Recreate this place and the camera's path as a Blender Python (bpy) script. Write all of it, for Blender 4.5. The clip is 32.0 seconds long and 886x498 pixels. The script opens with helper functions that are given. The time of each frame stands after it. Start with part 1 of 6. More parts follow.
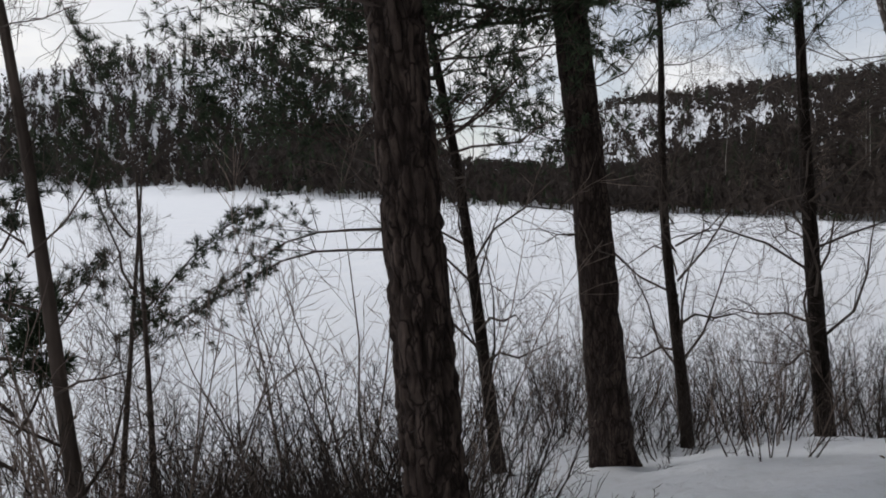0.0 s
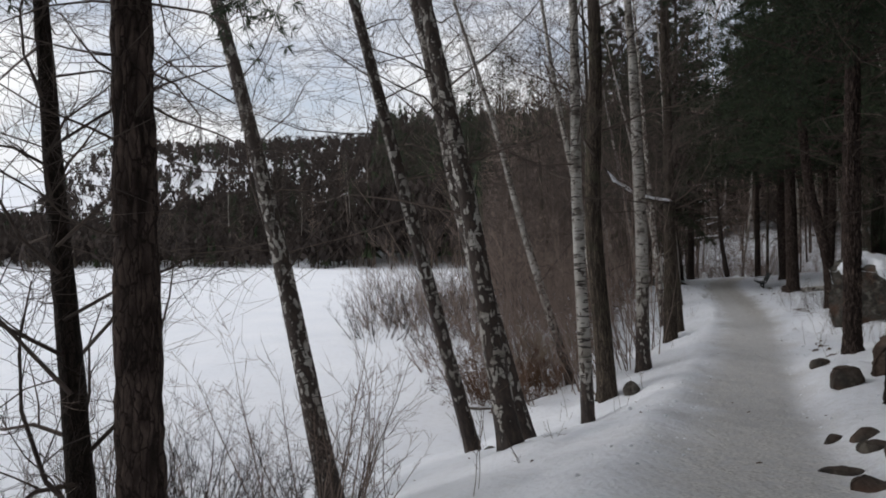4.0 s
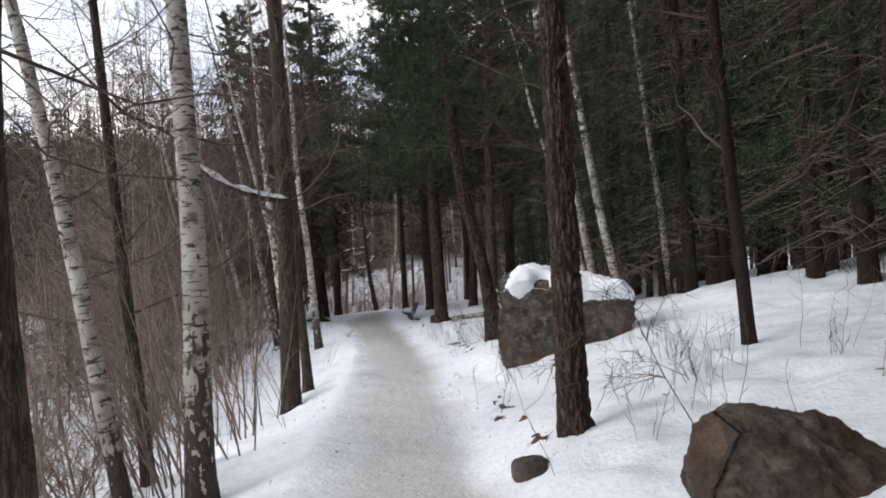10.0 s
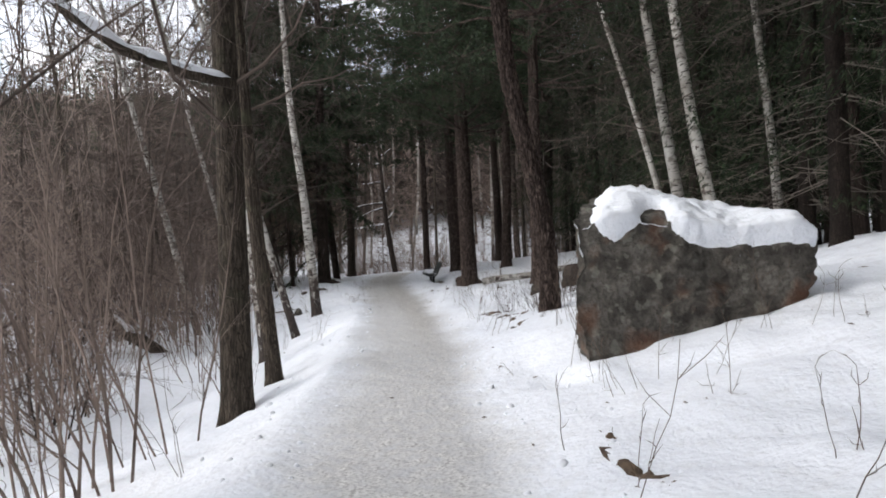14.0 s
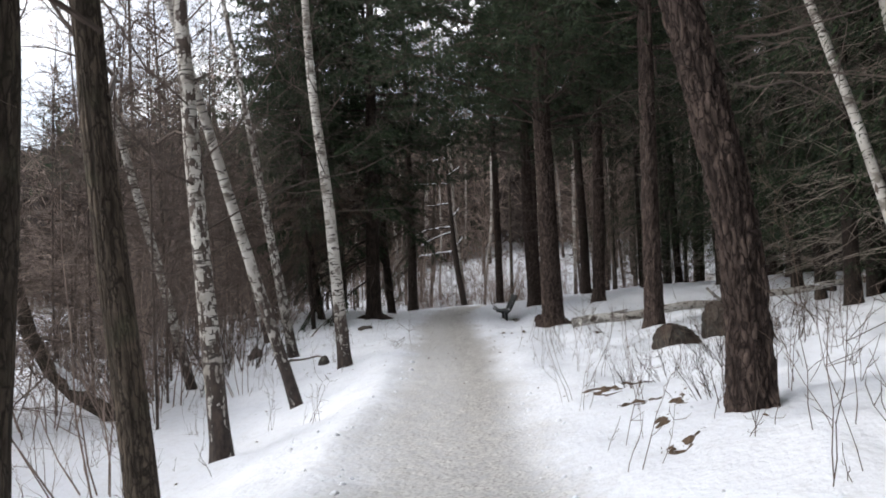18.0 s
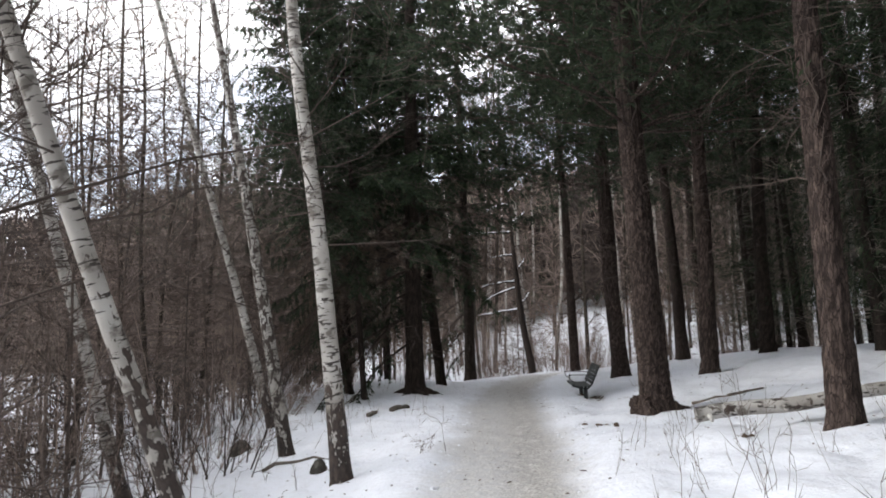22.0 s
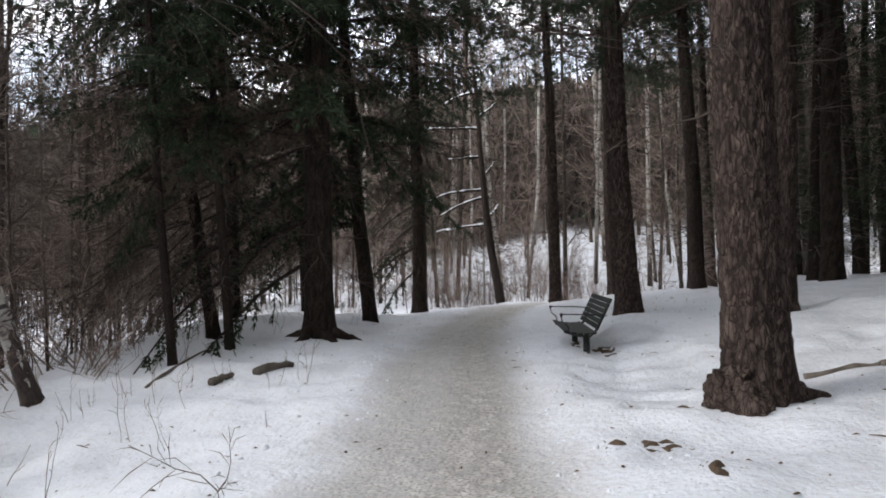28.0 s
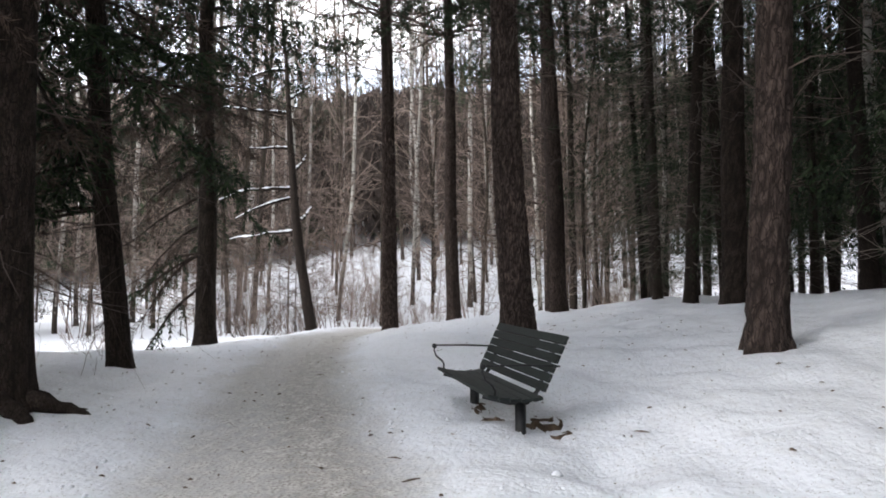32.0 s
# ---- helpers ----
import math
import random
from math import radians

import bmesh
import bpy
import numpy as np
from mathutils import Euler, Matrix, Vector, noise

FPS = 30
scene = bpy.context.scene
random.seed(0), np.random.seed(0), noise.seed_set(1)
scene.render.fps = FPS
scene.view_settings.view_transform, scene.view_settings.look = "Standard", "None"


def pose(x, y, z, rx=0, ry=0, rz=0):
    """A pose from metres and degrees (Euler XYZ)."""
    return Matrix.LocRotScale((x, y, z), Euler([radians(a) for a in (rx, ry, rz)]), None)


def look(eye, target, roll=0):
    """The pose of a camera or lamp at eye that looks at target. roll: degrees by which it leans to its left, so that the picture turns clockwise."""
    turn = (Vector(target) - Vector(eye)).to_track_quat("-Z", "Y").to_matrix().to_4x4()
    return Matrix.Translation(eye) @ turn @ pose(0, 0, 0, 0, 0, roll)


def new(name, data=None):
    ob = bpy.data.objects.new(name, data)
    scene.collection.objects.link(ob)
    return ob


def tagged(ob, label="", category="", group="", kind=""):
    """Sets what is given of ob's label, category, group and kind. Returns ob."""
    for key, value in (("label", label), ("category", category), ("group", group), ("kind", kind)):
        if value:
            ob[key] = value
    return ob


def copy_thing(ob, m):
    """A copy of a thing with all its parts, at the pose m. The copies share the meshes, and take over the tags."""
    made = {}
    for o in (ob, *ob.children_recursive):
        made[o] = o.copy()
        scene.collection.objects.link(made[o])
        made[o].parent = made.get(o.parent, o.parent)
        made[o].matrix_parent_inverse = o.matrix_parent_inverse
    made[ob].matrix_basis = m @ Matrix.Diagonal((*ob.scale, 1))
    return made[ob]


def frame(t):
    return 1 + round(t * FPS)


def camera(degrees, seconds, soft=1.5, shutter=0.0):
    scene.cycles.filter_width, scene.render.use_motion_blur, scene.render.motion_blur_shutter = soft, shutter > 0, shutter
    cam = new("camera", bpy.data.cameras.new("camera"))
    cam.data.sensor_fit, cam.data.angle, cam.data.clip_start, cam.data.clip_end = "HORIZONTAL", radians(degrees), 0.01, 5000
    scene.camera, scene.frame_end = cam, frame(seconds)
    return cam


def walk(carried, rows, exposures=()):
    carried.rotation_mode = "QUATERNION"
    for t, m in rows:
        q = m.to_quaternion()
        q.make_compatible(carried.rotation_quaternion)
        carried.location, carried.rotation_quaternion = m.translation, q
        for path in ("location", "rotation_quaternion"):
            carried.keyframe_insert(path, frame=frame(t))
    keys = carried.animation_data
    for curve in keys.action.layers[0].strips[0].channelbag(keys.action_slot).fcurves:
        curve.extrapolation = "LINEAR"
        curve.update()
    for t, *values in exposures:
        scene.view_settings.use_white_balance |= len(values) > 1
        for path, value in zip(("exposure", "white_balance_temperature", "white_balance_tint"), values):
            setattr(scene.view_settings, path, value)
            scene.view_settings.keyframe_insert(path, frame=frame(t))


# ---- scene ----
cam = camera(68.1, 32.0, soft=1.8)
ROWS = [
    (0.0, -0.000, 0.000, 1.500, -0.01, -5.25, -0.67), (0.5, 0.422, 0.341, 1.443, -6.07, -3.53, 0.91), (1.0, 0.856, 0.675, 1.395, -10.99, -2.83, 1.49),
    (1.5, 1.311, 1.007, 1.376, -16.22, -2.90, 1.32), (2.0, 1.809, 1.317, 1.365, -22.53, -3.36, 0.67), (2.5, 2.319, 1.620, 1.401, -27.61, -3.00, 0.53),
    (3.0, 2.840, 1.900, 1.428, -32.28, -1.66, 0.54), (3.5, 3.329, 2.129, 1.407, -35.67, -0.80, 0.39), (4.0, 3.820, 2.346, 1.381, -39.88, -0.48, 0.37),
    (4.5, 4.341, 2.583, 1.377, -46.23, -0.39, 0.40), (6.5, 6.434, 3.580, 1.366, -59.25, 1.11, 2.58), (7.0, 6.963, 3.834, 1.329, -59.57, 1.88, 2.57),
    (7.5, 7.499, 4.053, 1.298, -60.40, 2.45, 2.62), (8.0, 8.041, 4.287, 1.243, -62.26, 3.58, 2.48), (8.5, 8.577, 4.536, 1.165, -64.66, 3.92, 2.47),
    (9.0, 9.136, 4.811, 1.097, -67.18, 3.79, 2.52), (9.5, 9.678, 5.086, 1.021, -68.56, 3.53, 2.60), (10.0, 10.194, 5.295, 0.940, -68.97, 2.37, 2.43),
    (10.5, 10.735, 5.542, 0.867, -68.90, 2.00, 2.40), (11.0, 11.274, 5.779, 0.812, -68.86, 1.72, 2.25), (11.5, 11.784, 6.040, 0.743, -68.87, 1.49, 2.16),
    (12.0, 12.320, 6.248, 0.676, -68.87, 0.83, 2.02), (12.5, 12.899, 6.492, 0.614, -68.62, 0.28, 1.88), (13.0, 13.484, 6.717, 0.583, -68.18, -0.07, 1.76),
    (13.5, 14.064, 6.955, 0.559, -67.51, -0.57, 1.83), (14.0, 14.645, 7.196, 0.528, -66.87, -0.57, 1.83), (14.5, 15.264, 7.445, 0.506, -66.38, -0.09, 2.03),
    (16.5, 17.643, 8.387, 0.481, -62.80, 3.13, 1.43), (17.0, 18.205, 8.655, 0.461, -61.43, 3.05, 1.48), (17.5, 18.766, 8.911, 0.428, -60.46, 2.57, 1.43),
    (18.0, 19.319, 9.153, 0.415, -60.21, 2.35, 1.55), (18.5, 19.865, 9.368, 0.398, -60.31, 2.30, 1.49), (19.0, 20.442, 9.631, 0.383, -60.42, 2.88, 1.51),
    (19.5, 20.996, 9.876, 0.420, -60.45, 4.14, 1.54), (20.0, 21.549, 10.132, 0.432, -60.45, 6.54, 1.64), (20.5, 22.050, 10.421, 0.440, -60.36, 7.76, 1.58),
    (21.0, 22.540, 10.719, 0.448, -58.82, 8.13, 1.43), (21.5, 23.003, 10.971, 0.457, -55.91, 8.21, 1.56), (22.0, 23.493, 11.183, 0.470, -54.14, 7.77, 1.66),
    (22.5, 23.971, 11.409, 0.468, -52.97, 7.66, 1.63), (23.0, 24.457, 11.632, 0.433, -52.50, 7.66, 1.63), (23.5, 24.941, 11.844, 0.402, -52.41, 7.57, 1.53),
    (24.0, 25.423, 12.073, 0.382, -52.43, 4.94, 1.54), (24.5, 25.914, 12.349, 0.385, -52.45, 3.56, 1.40), (26.5, 27.864, 13.494, 0.351, -53.72, 2.39, 0.92),
    (27.0, 28.360, 13.780, 0.325, -54.12, 1.88, 0.90), (27.5, 28.855, 14.036, 0.309, -54.59, 1.47, 0.90), (28.0, 29.341, 14.325, 0.296, -56.78, 1.16, 1.02),
    (28.5, 29.819, 14.650, 0.292, -61.32, 0.85, 0.91), (29.0, 30.291, 15.039, 0.306, -65.55, 0.56, 0.76), (29.5, 30.744, 15.458, 0.338, -68.58, 0.58, 0.68),
    (30.0, 31.182, 15.798, 0.325, -71.00, 1.02, 0.67), (30.5, 31.626, 16.116, 0.268, -71.69, 1.78, 0.54), (31.0, 32.115, 16.395, 0.233, -72.68, 2.46, 0.46),
    (31.5, 32.618, 16.709, 0.218, -73.52, 2.74, 0.29), (32.0, 33.115, 17.019, 0.190, -74.61, 2.68, 0.20),
]

walk(cam, [(t, pose(x, y, z, 90 + pitch, roll, yaw)) for t, x, y, z, yaw, pitch, roll in ROWS],
     [(0.0, -0.15), (3.0, 0.05), (4.5, 0.08), (6.5, 0.6), (9.0, 1.08), (14.5, 1.25), (17.0, 1.25), (19.0, 1.48), (23.0, 1.56), (27.0, 1.52), (29.0, 1.55), (30.5, 1.84), (32.0, 1.92)])

# ---- sky and sun: a bright, broken overcast ----
world = bpy.data.worlds.new("overcast_sky")
scene.world = world
world.use_nodes = True
wn, wl = world.node_tree.nodes, world.node_tree.links
wn.clear()
sky = wn.new("ShaderNodeTexSky")
sky.sky_type, sky.sun_disc, sky.sun_elevation, sky.sun_rotation = "NISHITA", False, radians(28), radians(318)
sky_bg, cloud_bg, both, sky_out = wn.new("ShaderNodeBackground"), wn.new("ShaderNodeBackground"), wn.new("ShaderNodeMixShader"), wn.new("ShaderNodeOutputWorld")
sky_bg.inputs["Strength"].default_value = 0.12
cloud_bg.inputs["Strength"].default_value = 1.06
coord, cloud_map, puff, cover, tone = wn.new("ShaderNodeTexCoord"), wn.new("ShaderNodeMapping"), wn.new("ShaderNodeTexNoise"), wn.new("ShaderNodeValToRGB"), wn.new("ShaderNodeValToRGB")
cloud_map.inputs["Scale"].default_value = (2.2, 2.2, 5.0)
puff.inputs["Scale"].default_value, puff.inputs["Detail"].default_value, puff.inputs["Roughness"].default_value = 1.3, 6.0, 0.55
cover.color_ramp.elements[0].position, cover.color_ramp.elements[1].position = 0.34, 0.52
cover.color_ramp.elements[0].color, cover.color_ramp.elements[1].color = (0.45, 0.45, 0.45, 1), (1, 1, 1, 1)
tone.color_ramp.elements[0].position, tone.color_ramp.elements[1].position = 0.40, 0.63
tone.color_ramp.elements[0].color, tone.color_ramp.elements[1].color = (0.68, 0.695, 0.75, 1), (0.98, 0.985, 0.995, 1)
wl.new(coord.outputs["Generated"], cloud_map.inputs["Vector"])
wl.new(cloud_map.outputs["Vector"], puff.inputs["Vector"])
wl.new(puff.outputs["Fac"], cover.inputs["Fac"])
wl.new(puff.outputs["Fac"], tone.inputs["Fac"])
wl.new(sky.outputs["Color"], sky_bg.inputs["Color"])
wl.new(tone.outputs["Color"], cloud_bg.inputs["Color"])
wl.new(cover.outputs["Color"], both.inputs["Fac"])
wl.new(sky_bg.outputs["Background"], both.inputs[1])
wl.new(cloud_bg.outputs["Background"], both.inputs[2])
wl.new(both.outputs["Shader"], sky_out.inputs["Surface"])

sun = new("sun", bpy.data.lights.new("sun", "SUN"))
sun.data.energy, sun.data.angle, sun.data.color = 0.85, radians(28), (1.0, 0.98, 0.955)
sun.matrix_world = look((0, 0, 60), (45, -50, 24))


# ---- materials ----
def mat(name, rough=0.9, bump=0.0, bump_scale=40.0, stretch=(1, 1, 1), spec=0.3):
    """A node material with a free colour socket; returns the material, its nodes, links and shader."""
    m = bpy.data.materials.new(name)
    m.use_nodes = True
    nodes, links = m.node_tree.nodes, m.node_tree.links
    shader = nodes["Principled BSDF"]
    shader.inputs["Roughness"].default_value = rough
    shader.inputs["Specular IOR Level"].default_value = spec
    if bump:
        grain, relief = noise_node(nodes, links, bump_scale, 5.0, stretch), nodes.new("ShaderNodeBump")
        relief.inputs["Strength"].default_value, relief.inputs["Distance"].default_value = bump, 0.02
        links.new(grain.outputs["Fac"], relief.inputs["Height"])
        links.new(relief.outputs["Normal"], shader.inputs["Normal"])
    return m, nodes, links, shader


def noise_node(nodes, links, scale, detail=3.0, stretch=(1, 1, 1), kind="Object"):
    where, turn, tex = nodes.new("ShaderNodeTexCoord"), nodes.new("ShaderNodeMapping"), nodes.new("ShaderNodeTexNoise")
    turn.inputs["Scale"].default_value = stretch
    tex.inputs["Scale"].default_value, tex.inputs["Detail"].default_value = scale, detail
    links.new(where.outputs[kind], turn.inputs["Vector"])
    links.new(turn.outputs["Vector"], tex.inputs["Vector"])
    return tex


def ramp(nodes, links, source, stops):
    node = nodes.new("ShaderNodeValToRGB")
    while len(node.color_ramp.elements) < len(stops):
        node.color_ramp.elements.new(0.5)
    for el, (at, c) in zip(node.color_ramp.elements, stops):
        el.position, el.color = at, (*c, 1) if len(c) == 3 else c
    links.new(source, node.inputs["Fac"])
    return node.outputs["Color"]


def blend(nodes, links, fac, a, b, how="MIX"):
    node = nodes.new("ShaderNodeMix")
    node.data_type, node.blend_type = "RGBA", how
    for socket, value in ((node.inputs["Factor"], fac), (node.inputs[6], a), (node.inputs[7], b)):
        if isinstance(value, tuple):
            socket.default_value = (*value, 1)
        elif isinstance(value, float):
            socket.default_value = value
        else:
            links.new(value, socket)
    return node.outputs[2]


def shade_of(nodes, links, colour, spread=0.35):
    """Varies a colour from object to object."""
    info, lift = nodes.new("ShaderNodeObjectInfo"), nodes.new("ShaderNodeMapRange")
    lift.inputs["To Min"].default_value, lift.inputs["To Max"].default_value = 1 - spread, 1 + spread
    links.new(info.outputs["Random"], lift.inputs["Value"])
    return blend(nodes, links, 1.0, colour, lift.outputs["Result"], "MULTIPLY")


def make_snow():
    m, n, l, sh = mat("snow", 0.75, 0.5, 24.0, spec=0.25)
    drift, swell = noise_node(n, l, 4.5, 5.0), n.new("ShaderNodeBump")
    swell.inputs["Strength"].default_value, swell.inputs["Distance"].default_value = 0.2, 0.05
    l.new(drift.outputs["Fac"], swell.inputs["Height"])
    l.new(swell.outputs["Normal"], sh.inputs["Normal"].links[0].from_node.inputs["Normal"])
    sh.inputs["Normal"].links[0].from_node.inputs["Distance"].default_value = 0.03
    dents, pock = n.new("ShaderNodeTexVoronoi"), n.new("ShaderNodeBump")
    dents.feature = "SMOOTH_F1"
    dents.inputs["Scale"].default_value, dents.inputs["Randomness"].default_value = 8.0, 1.0
    l.new(drift.inputs["Vector"].links[0].from_socket, dents.inputs["Vector"])
    pock.inputs["Strength"].default_value, pock.inputs["Distance"].default_value = 0.25, 0.04
    l.new(dents.outputs["Distance"], pock.inputs["Height"])
    l.new(pock.outputs["Normal"], swell.inputs["Normal"])
    tread = n.new("ShaderNodeAttribute")
    tread.attribute_name = "tread"
    litter = n.new("ShaderNodeAttribute")
    litter.attribute_name = "litter"
    broad, fine, speck = noise_node(n, l, 0.5, 4.0), noise_node(n, l, 9.0, 6.0), noise_node(n, l, 55.0, 2.0)
    snow = ramp(n, l, broad.outputs["Fac"], [(0.3, (0.795, 0.82, 0.87)), (0.7, (0.855, 0.872, 0.91))])
    packed = ramp(n, l, fine.outputs["Fac"], [(0.28, (0.30, 0.283, 0.26)), (0.5, (0.51, 0.49, 0.455)), (0.70, (0.68, 0.665, 0.635))])
    wear = n.new("ShaderNodeMath")
    wear.operation, wear.use_clamp = "MULTIPLY_ADD", True
    centre = n.new("ShaderNodeMath")
    centre.operation = "SUBTRACT"
    centre.inputs[1].default_value = 0.5
    l.new(fine.outputs["Fac"], centre.inputs[0])
    l.new(centre.outputs[0], wear.inputs[0])
    wear.inputs[1].default_value = 0.9
    l.new(tread.outputs["Fac"], wear.inputs[2])
    grit = noise_node(n, l, 38.0, 4.0)
    packed = blend(n, l, ramp(n, l, grit.outputs["Fac"], [(0.47, (0, 0, 0)), (0.62, (0.8, 0.8, 0.8))]), packed, (0.25, 0.23, 0.205))
    col = blend(n, l, wear.outputs[0], snow, packed)
    dots = ramp(n, l, speck.outputs["Fac"], [(0.64, (0, 0, 0)), (0.72, (1, 1, 1))])
    mask = n.new("ShaderNodeMath")
    mask.operation = "MULTIPLY"
    l.new(dots, mask.inputs[0])
    l.new(litter.outputs["Fac"], mask.inputs[1])
    l.new(blend(n, l, mask.outputs[0], col, (0.17, 0.13, 0.10)), sh.inputs["Base Color"])
    return m


def make_bark(name, plate, groove, z_stretch=0.25, moss=None, plates=16.0):
    m, n, l, sh = mat(name, 0.95, 0.6, 60.0, (1, 1, 0.3), 0.15)
    cut = n.new("ShaderNodeAttribute")
    cut.attribute_name = "groove"
    patch, grain = noise_node(n, l, 9.0, 6.0, (1, 1, 0.45)), noise_node(n, l, 48.0, 6.0, (1, 1, 0.3))
    a = ramp(n, l, patch.outputs["Fac"], [(0.3, tuple(c * 0.6 for c in plate)), (0.55, plate), (0.75, tuple(min(1, c * 1.5) for c in plate))])
    b = blend(n, l, ramp(n, l, grain.outputs["Fac"], [(0.38, (0, 0, 0)), (0.62, (1, 1, 1))]), a, groove)
    c = blend(n, l, cut.outputs["Fac"], blend(n, l, 0.45, a, b), groove)
    where, turn, wobble, add, cells = n.new("ShaderNodeTexCoord"), n.new("ShaderNodeMapping"), noise_node(n, l, 11.0, 5.0), n.new("ShaderNodeVectorMath"), n.new("ShaderNodeTexVoronoi")
    turn.inputs["Scale"].default_value = (1, 1, z_stretch)
    add.operation, cells.feature = "MULTIPLY_ADD", "DISTANCE_TO_EDGE"
    add.inputs[1].default_value = (0.05, 0.05, 0.05)
    cells.inputs["Scale"].default_value = plates
    l.new(where.outputs["Object"], turn.inputs["Vector"])
    l.new(wobble.outputs["Color"], add.inputs[0])
    l.new(turn.outputs["Vector"], add.inputs[2])
    l.new(add.outputs[0], cells.inputs["Vector"])
    seam = ramp(n, l, cells.outputs["Distance"], [(0.01, (1, 1, 1)), (0.10, (0, 0, 0))])
    c = blend(n, l, seam, c, groove)
    ridge = n.new("ShaderNodeBump")
    ridge.inputs["Strength"].default_value, ridge.inputs["Distance"].default_value = 0.9, 0.03
    l.new(cells.outputs["Distance"], ridge.inputs["Height"])
    for link in list(sh.inputs["Normal"].links):
        l.new(link.from_socket, ridge.inputs["Normal"])
    l.new(ridge.outputs["Normal"], sh.inputs["Normal"])
    if moss:
        spot = noise_node(n, l, 2.3, 5.0)
        c = blend(n, l, ramp(n, l, spot.outputs["Fac"], [(0.55, (0, 0, 0)), (0.72, (0.6, 0.6, 0.6))]), c, moss)
    l.new(shade_of(n, l, c, 0.2), sh.inputs["Base Color"])
    return m


def make_birch():
    m, n, l, sh = mat("birch_bark", 0.7, 0.3, 30.0, (1, 1, 3), 0.3)
    cut = n.new("ShaderNodeAttribute")
    cut.attribute_name = "groove"
    dash, blot, tint = noise_node(n, l, 6.0, 3.0, (1, 1, 5.5)), noise_node(n, l, 5.0, 4.0, (1, 1, 1.2)), noise_node(n, l, 1.4, 3.0)
    white = ramp(n, l, tint.outputs["Fac"], [(0.3, (0.23, 0.205, 0.175)), (0.5, (0.40, 0.375, 0.34)), (0.68, (0.54, 0.52, 0.48))])
    marks = ramp(n, l, dash.outputs["Fac"], [(0.575, (0, 0, 0)), (0.61, (1, 1, 1))])
    spots = ramp(n, l, blot.outputs["Fac"], [(0.55, (0, 0, 0)), (0.63, (0.75, 0.75, 0.75))])
    c = blend(n, l, marks, white, (0.05, 0.042, 0.037))
    c = blend(n, l, spots, c, (0.10, 0.085, 0.07))
    scale, old = noise_node(n, l, 15.0, 8.0, (1, 1, 0.5)), n.new("ShaderNodeMath")
    old.operation = "MULTIPLY_ADD"
    old.inputs[1].default_value = 0.30
    l.new(cut.outputs["Fac"], old.inputs[0])
    l.new(scale.outputs["Fac"], old.inputs[2])
    crack = ramp(n, l, old.outputs[0], [(0.63, (0, 0, 0)), (0.67, (1, 1, 1))])
    c = blend(n, l, crack, c, ramp(n, l, scale.outputs["Fac"], [(0.4, (0.028, 0.022, 0.019)), (0.7, (0.075, 0.055, 0.045))]))
    l.new(shade_of(n, l, c, 0.18), sh.inputs["Base Color"])
    return m


def make_plain(name, dark, light, scale, rough=0.9, bump=0.3, spread=0.25, stretch=(1, 1, 1)):
    m, n, l, sh = mat(name, rough, bump, scale * 4, stretch)
    tex = noise_node(n, l, scale, 5.0, stretch)
    c = ramp(n, l, tex.outputs["Fac"], [(0.3, dark), (0.7, light)])
    l.new(shade_of(n, l, c, spread), sh.inputs["Base Color"])
    return m


def make_foliage(name, dark, light):
    m, n, l, sh = mat(name, 0.75, 0, spec=0.2)
    geo = n.new("ShaderNodeNewGeometry")
    c = ramp(n, l, geo.outputs["Random Per Island"], [(0.0, dark), (0.75, light), (1.0, tuple(v * 1.25 for v in light))])
    l.new(shade_of(n, l, c, 0.25), sh.inputs["Base Color"])
    return m


def make_rock(name, rust, spread_of=(0.51, 0.63), tone=1.0):
    m, n, l, sh = mat(name, 0.9, 1.0, 20.0, spec=0.25)
    sh.inputs["Normal"].links[0].from_node.inputs["Distance"].default_value = 0.035
    a, b, c, d = noise_node(n, l, 5.0, 9.0), noise_node(n, l, 22.0, 6.0), noise_node(n, l, 1.7, 5.0), noise_node(n, l, 7.0, 5.0)
    col = ramp(n, l, a.outputs["Fac"], [(0.34, (0.045, 0.04, 0.034)), (0.5, (0.085, 0.077, 0.066)), (0.66, (0.145, 0.133, 0.115))])
    col = blend(n, l, ramp(n, l, b.outputs["Fac"], [(0.44, (0, 0, 0)), (0.66, (0.6, 0.6, 0.6))]), col, (0.035, 0.03, 0.026))
    col = blend(n, l, ramp(n, l, d.outputs["Fac"], [(0.57, (0, 0, 0)), (0.62, (0.55, 0.55, 0.55))]), col, (0.19, 0.185, 0.155))
    col = blend(n, l, ramp(n, l, c.outputs["Fac"], [(spread_of[0], (0, 0, 0)), (spread_of[1], (rust, rust, rust))]), col, (0.13, 0.06, 0.035))
    col = blend(n, l, 1.0, col, (tone, tone, tone), "MULTIPLY")
    l.new(col, sh.inputs["Base Color"])
    return m


SNOW = make_snow()
PINE_BARK = make_bark("pine_bark", (0.122, 0.09, 0.076), (0.022, 0.016, 0.014), 0.2, None, 22.0)
DARK_BARK = make_bark("spruce_bark", (0.058, 0.044, 0.036), (0.017, 0.013, 0.011), 0.34, None, 36.0)
GREY_BARK = make_bark("grey_bark", (0.10, 0.080, 0.062), (0.026, 0.021, 0.017), 0.12, (0.075, 0.08, 0.05), 24.0)
BIRCH = make_birch()
TWIG = make_plain("bare_twigs", (0.05, 0.038, 0.032), (0.112, 0.086, 0.072), 3.0)
DARK_TWIG = make_plain("dark_twigs", (0.026, 0.02, 0.017), (0.062, 0.048, 0.04), 3.0)
DEAD_TWIG = make_plain("dead_twigs", (0.09, 0.076, 0.064), (0.21, 0.178, 0.15), 3.0)
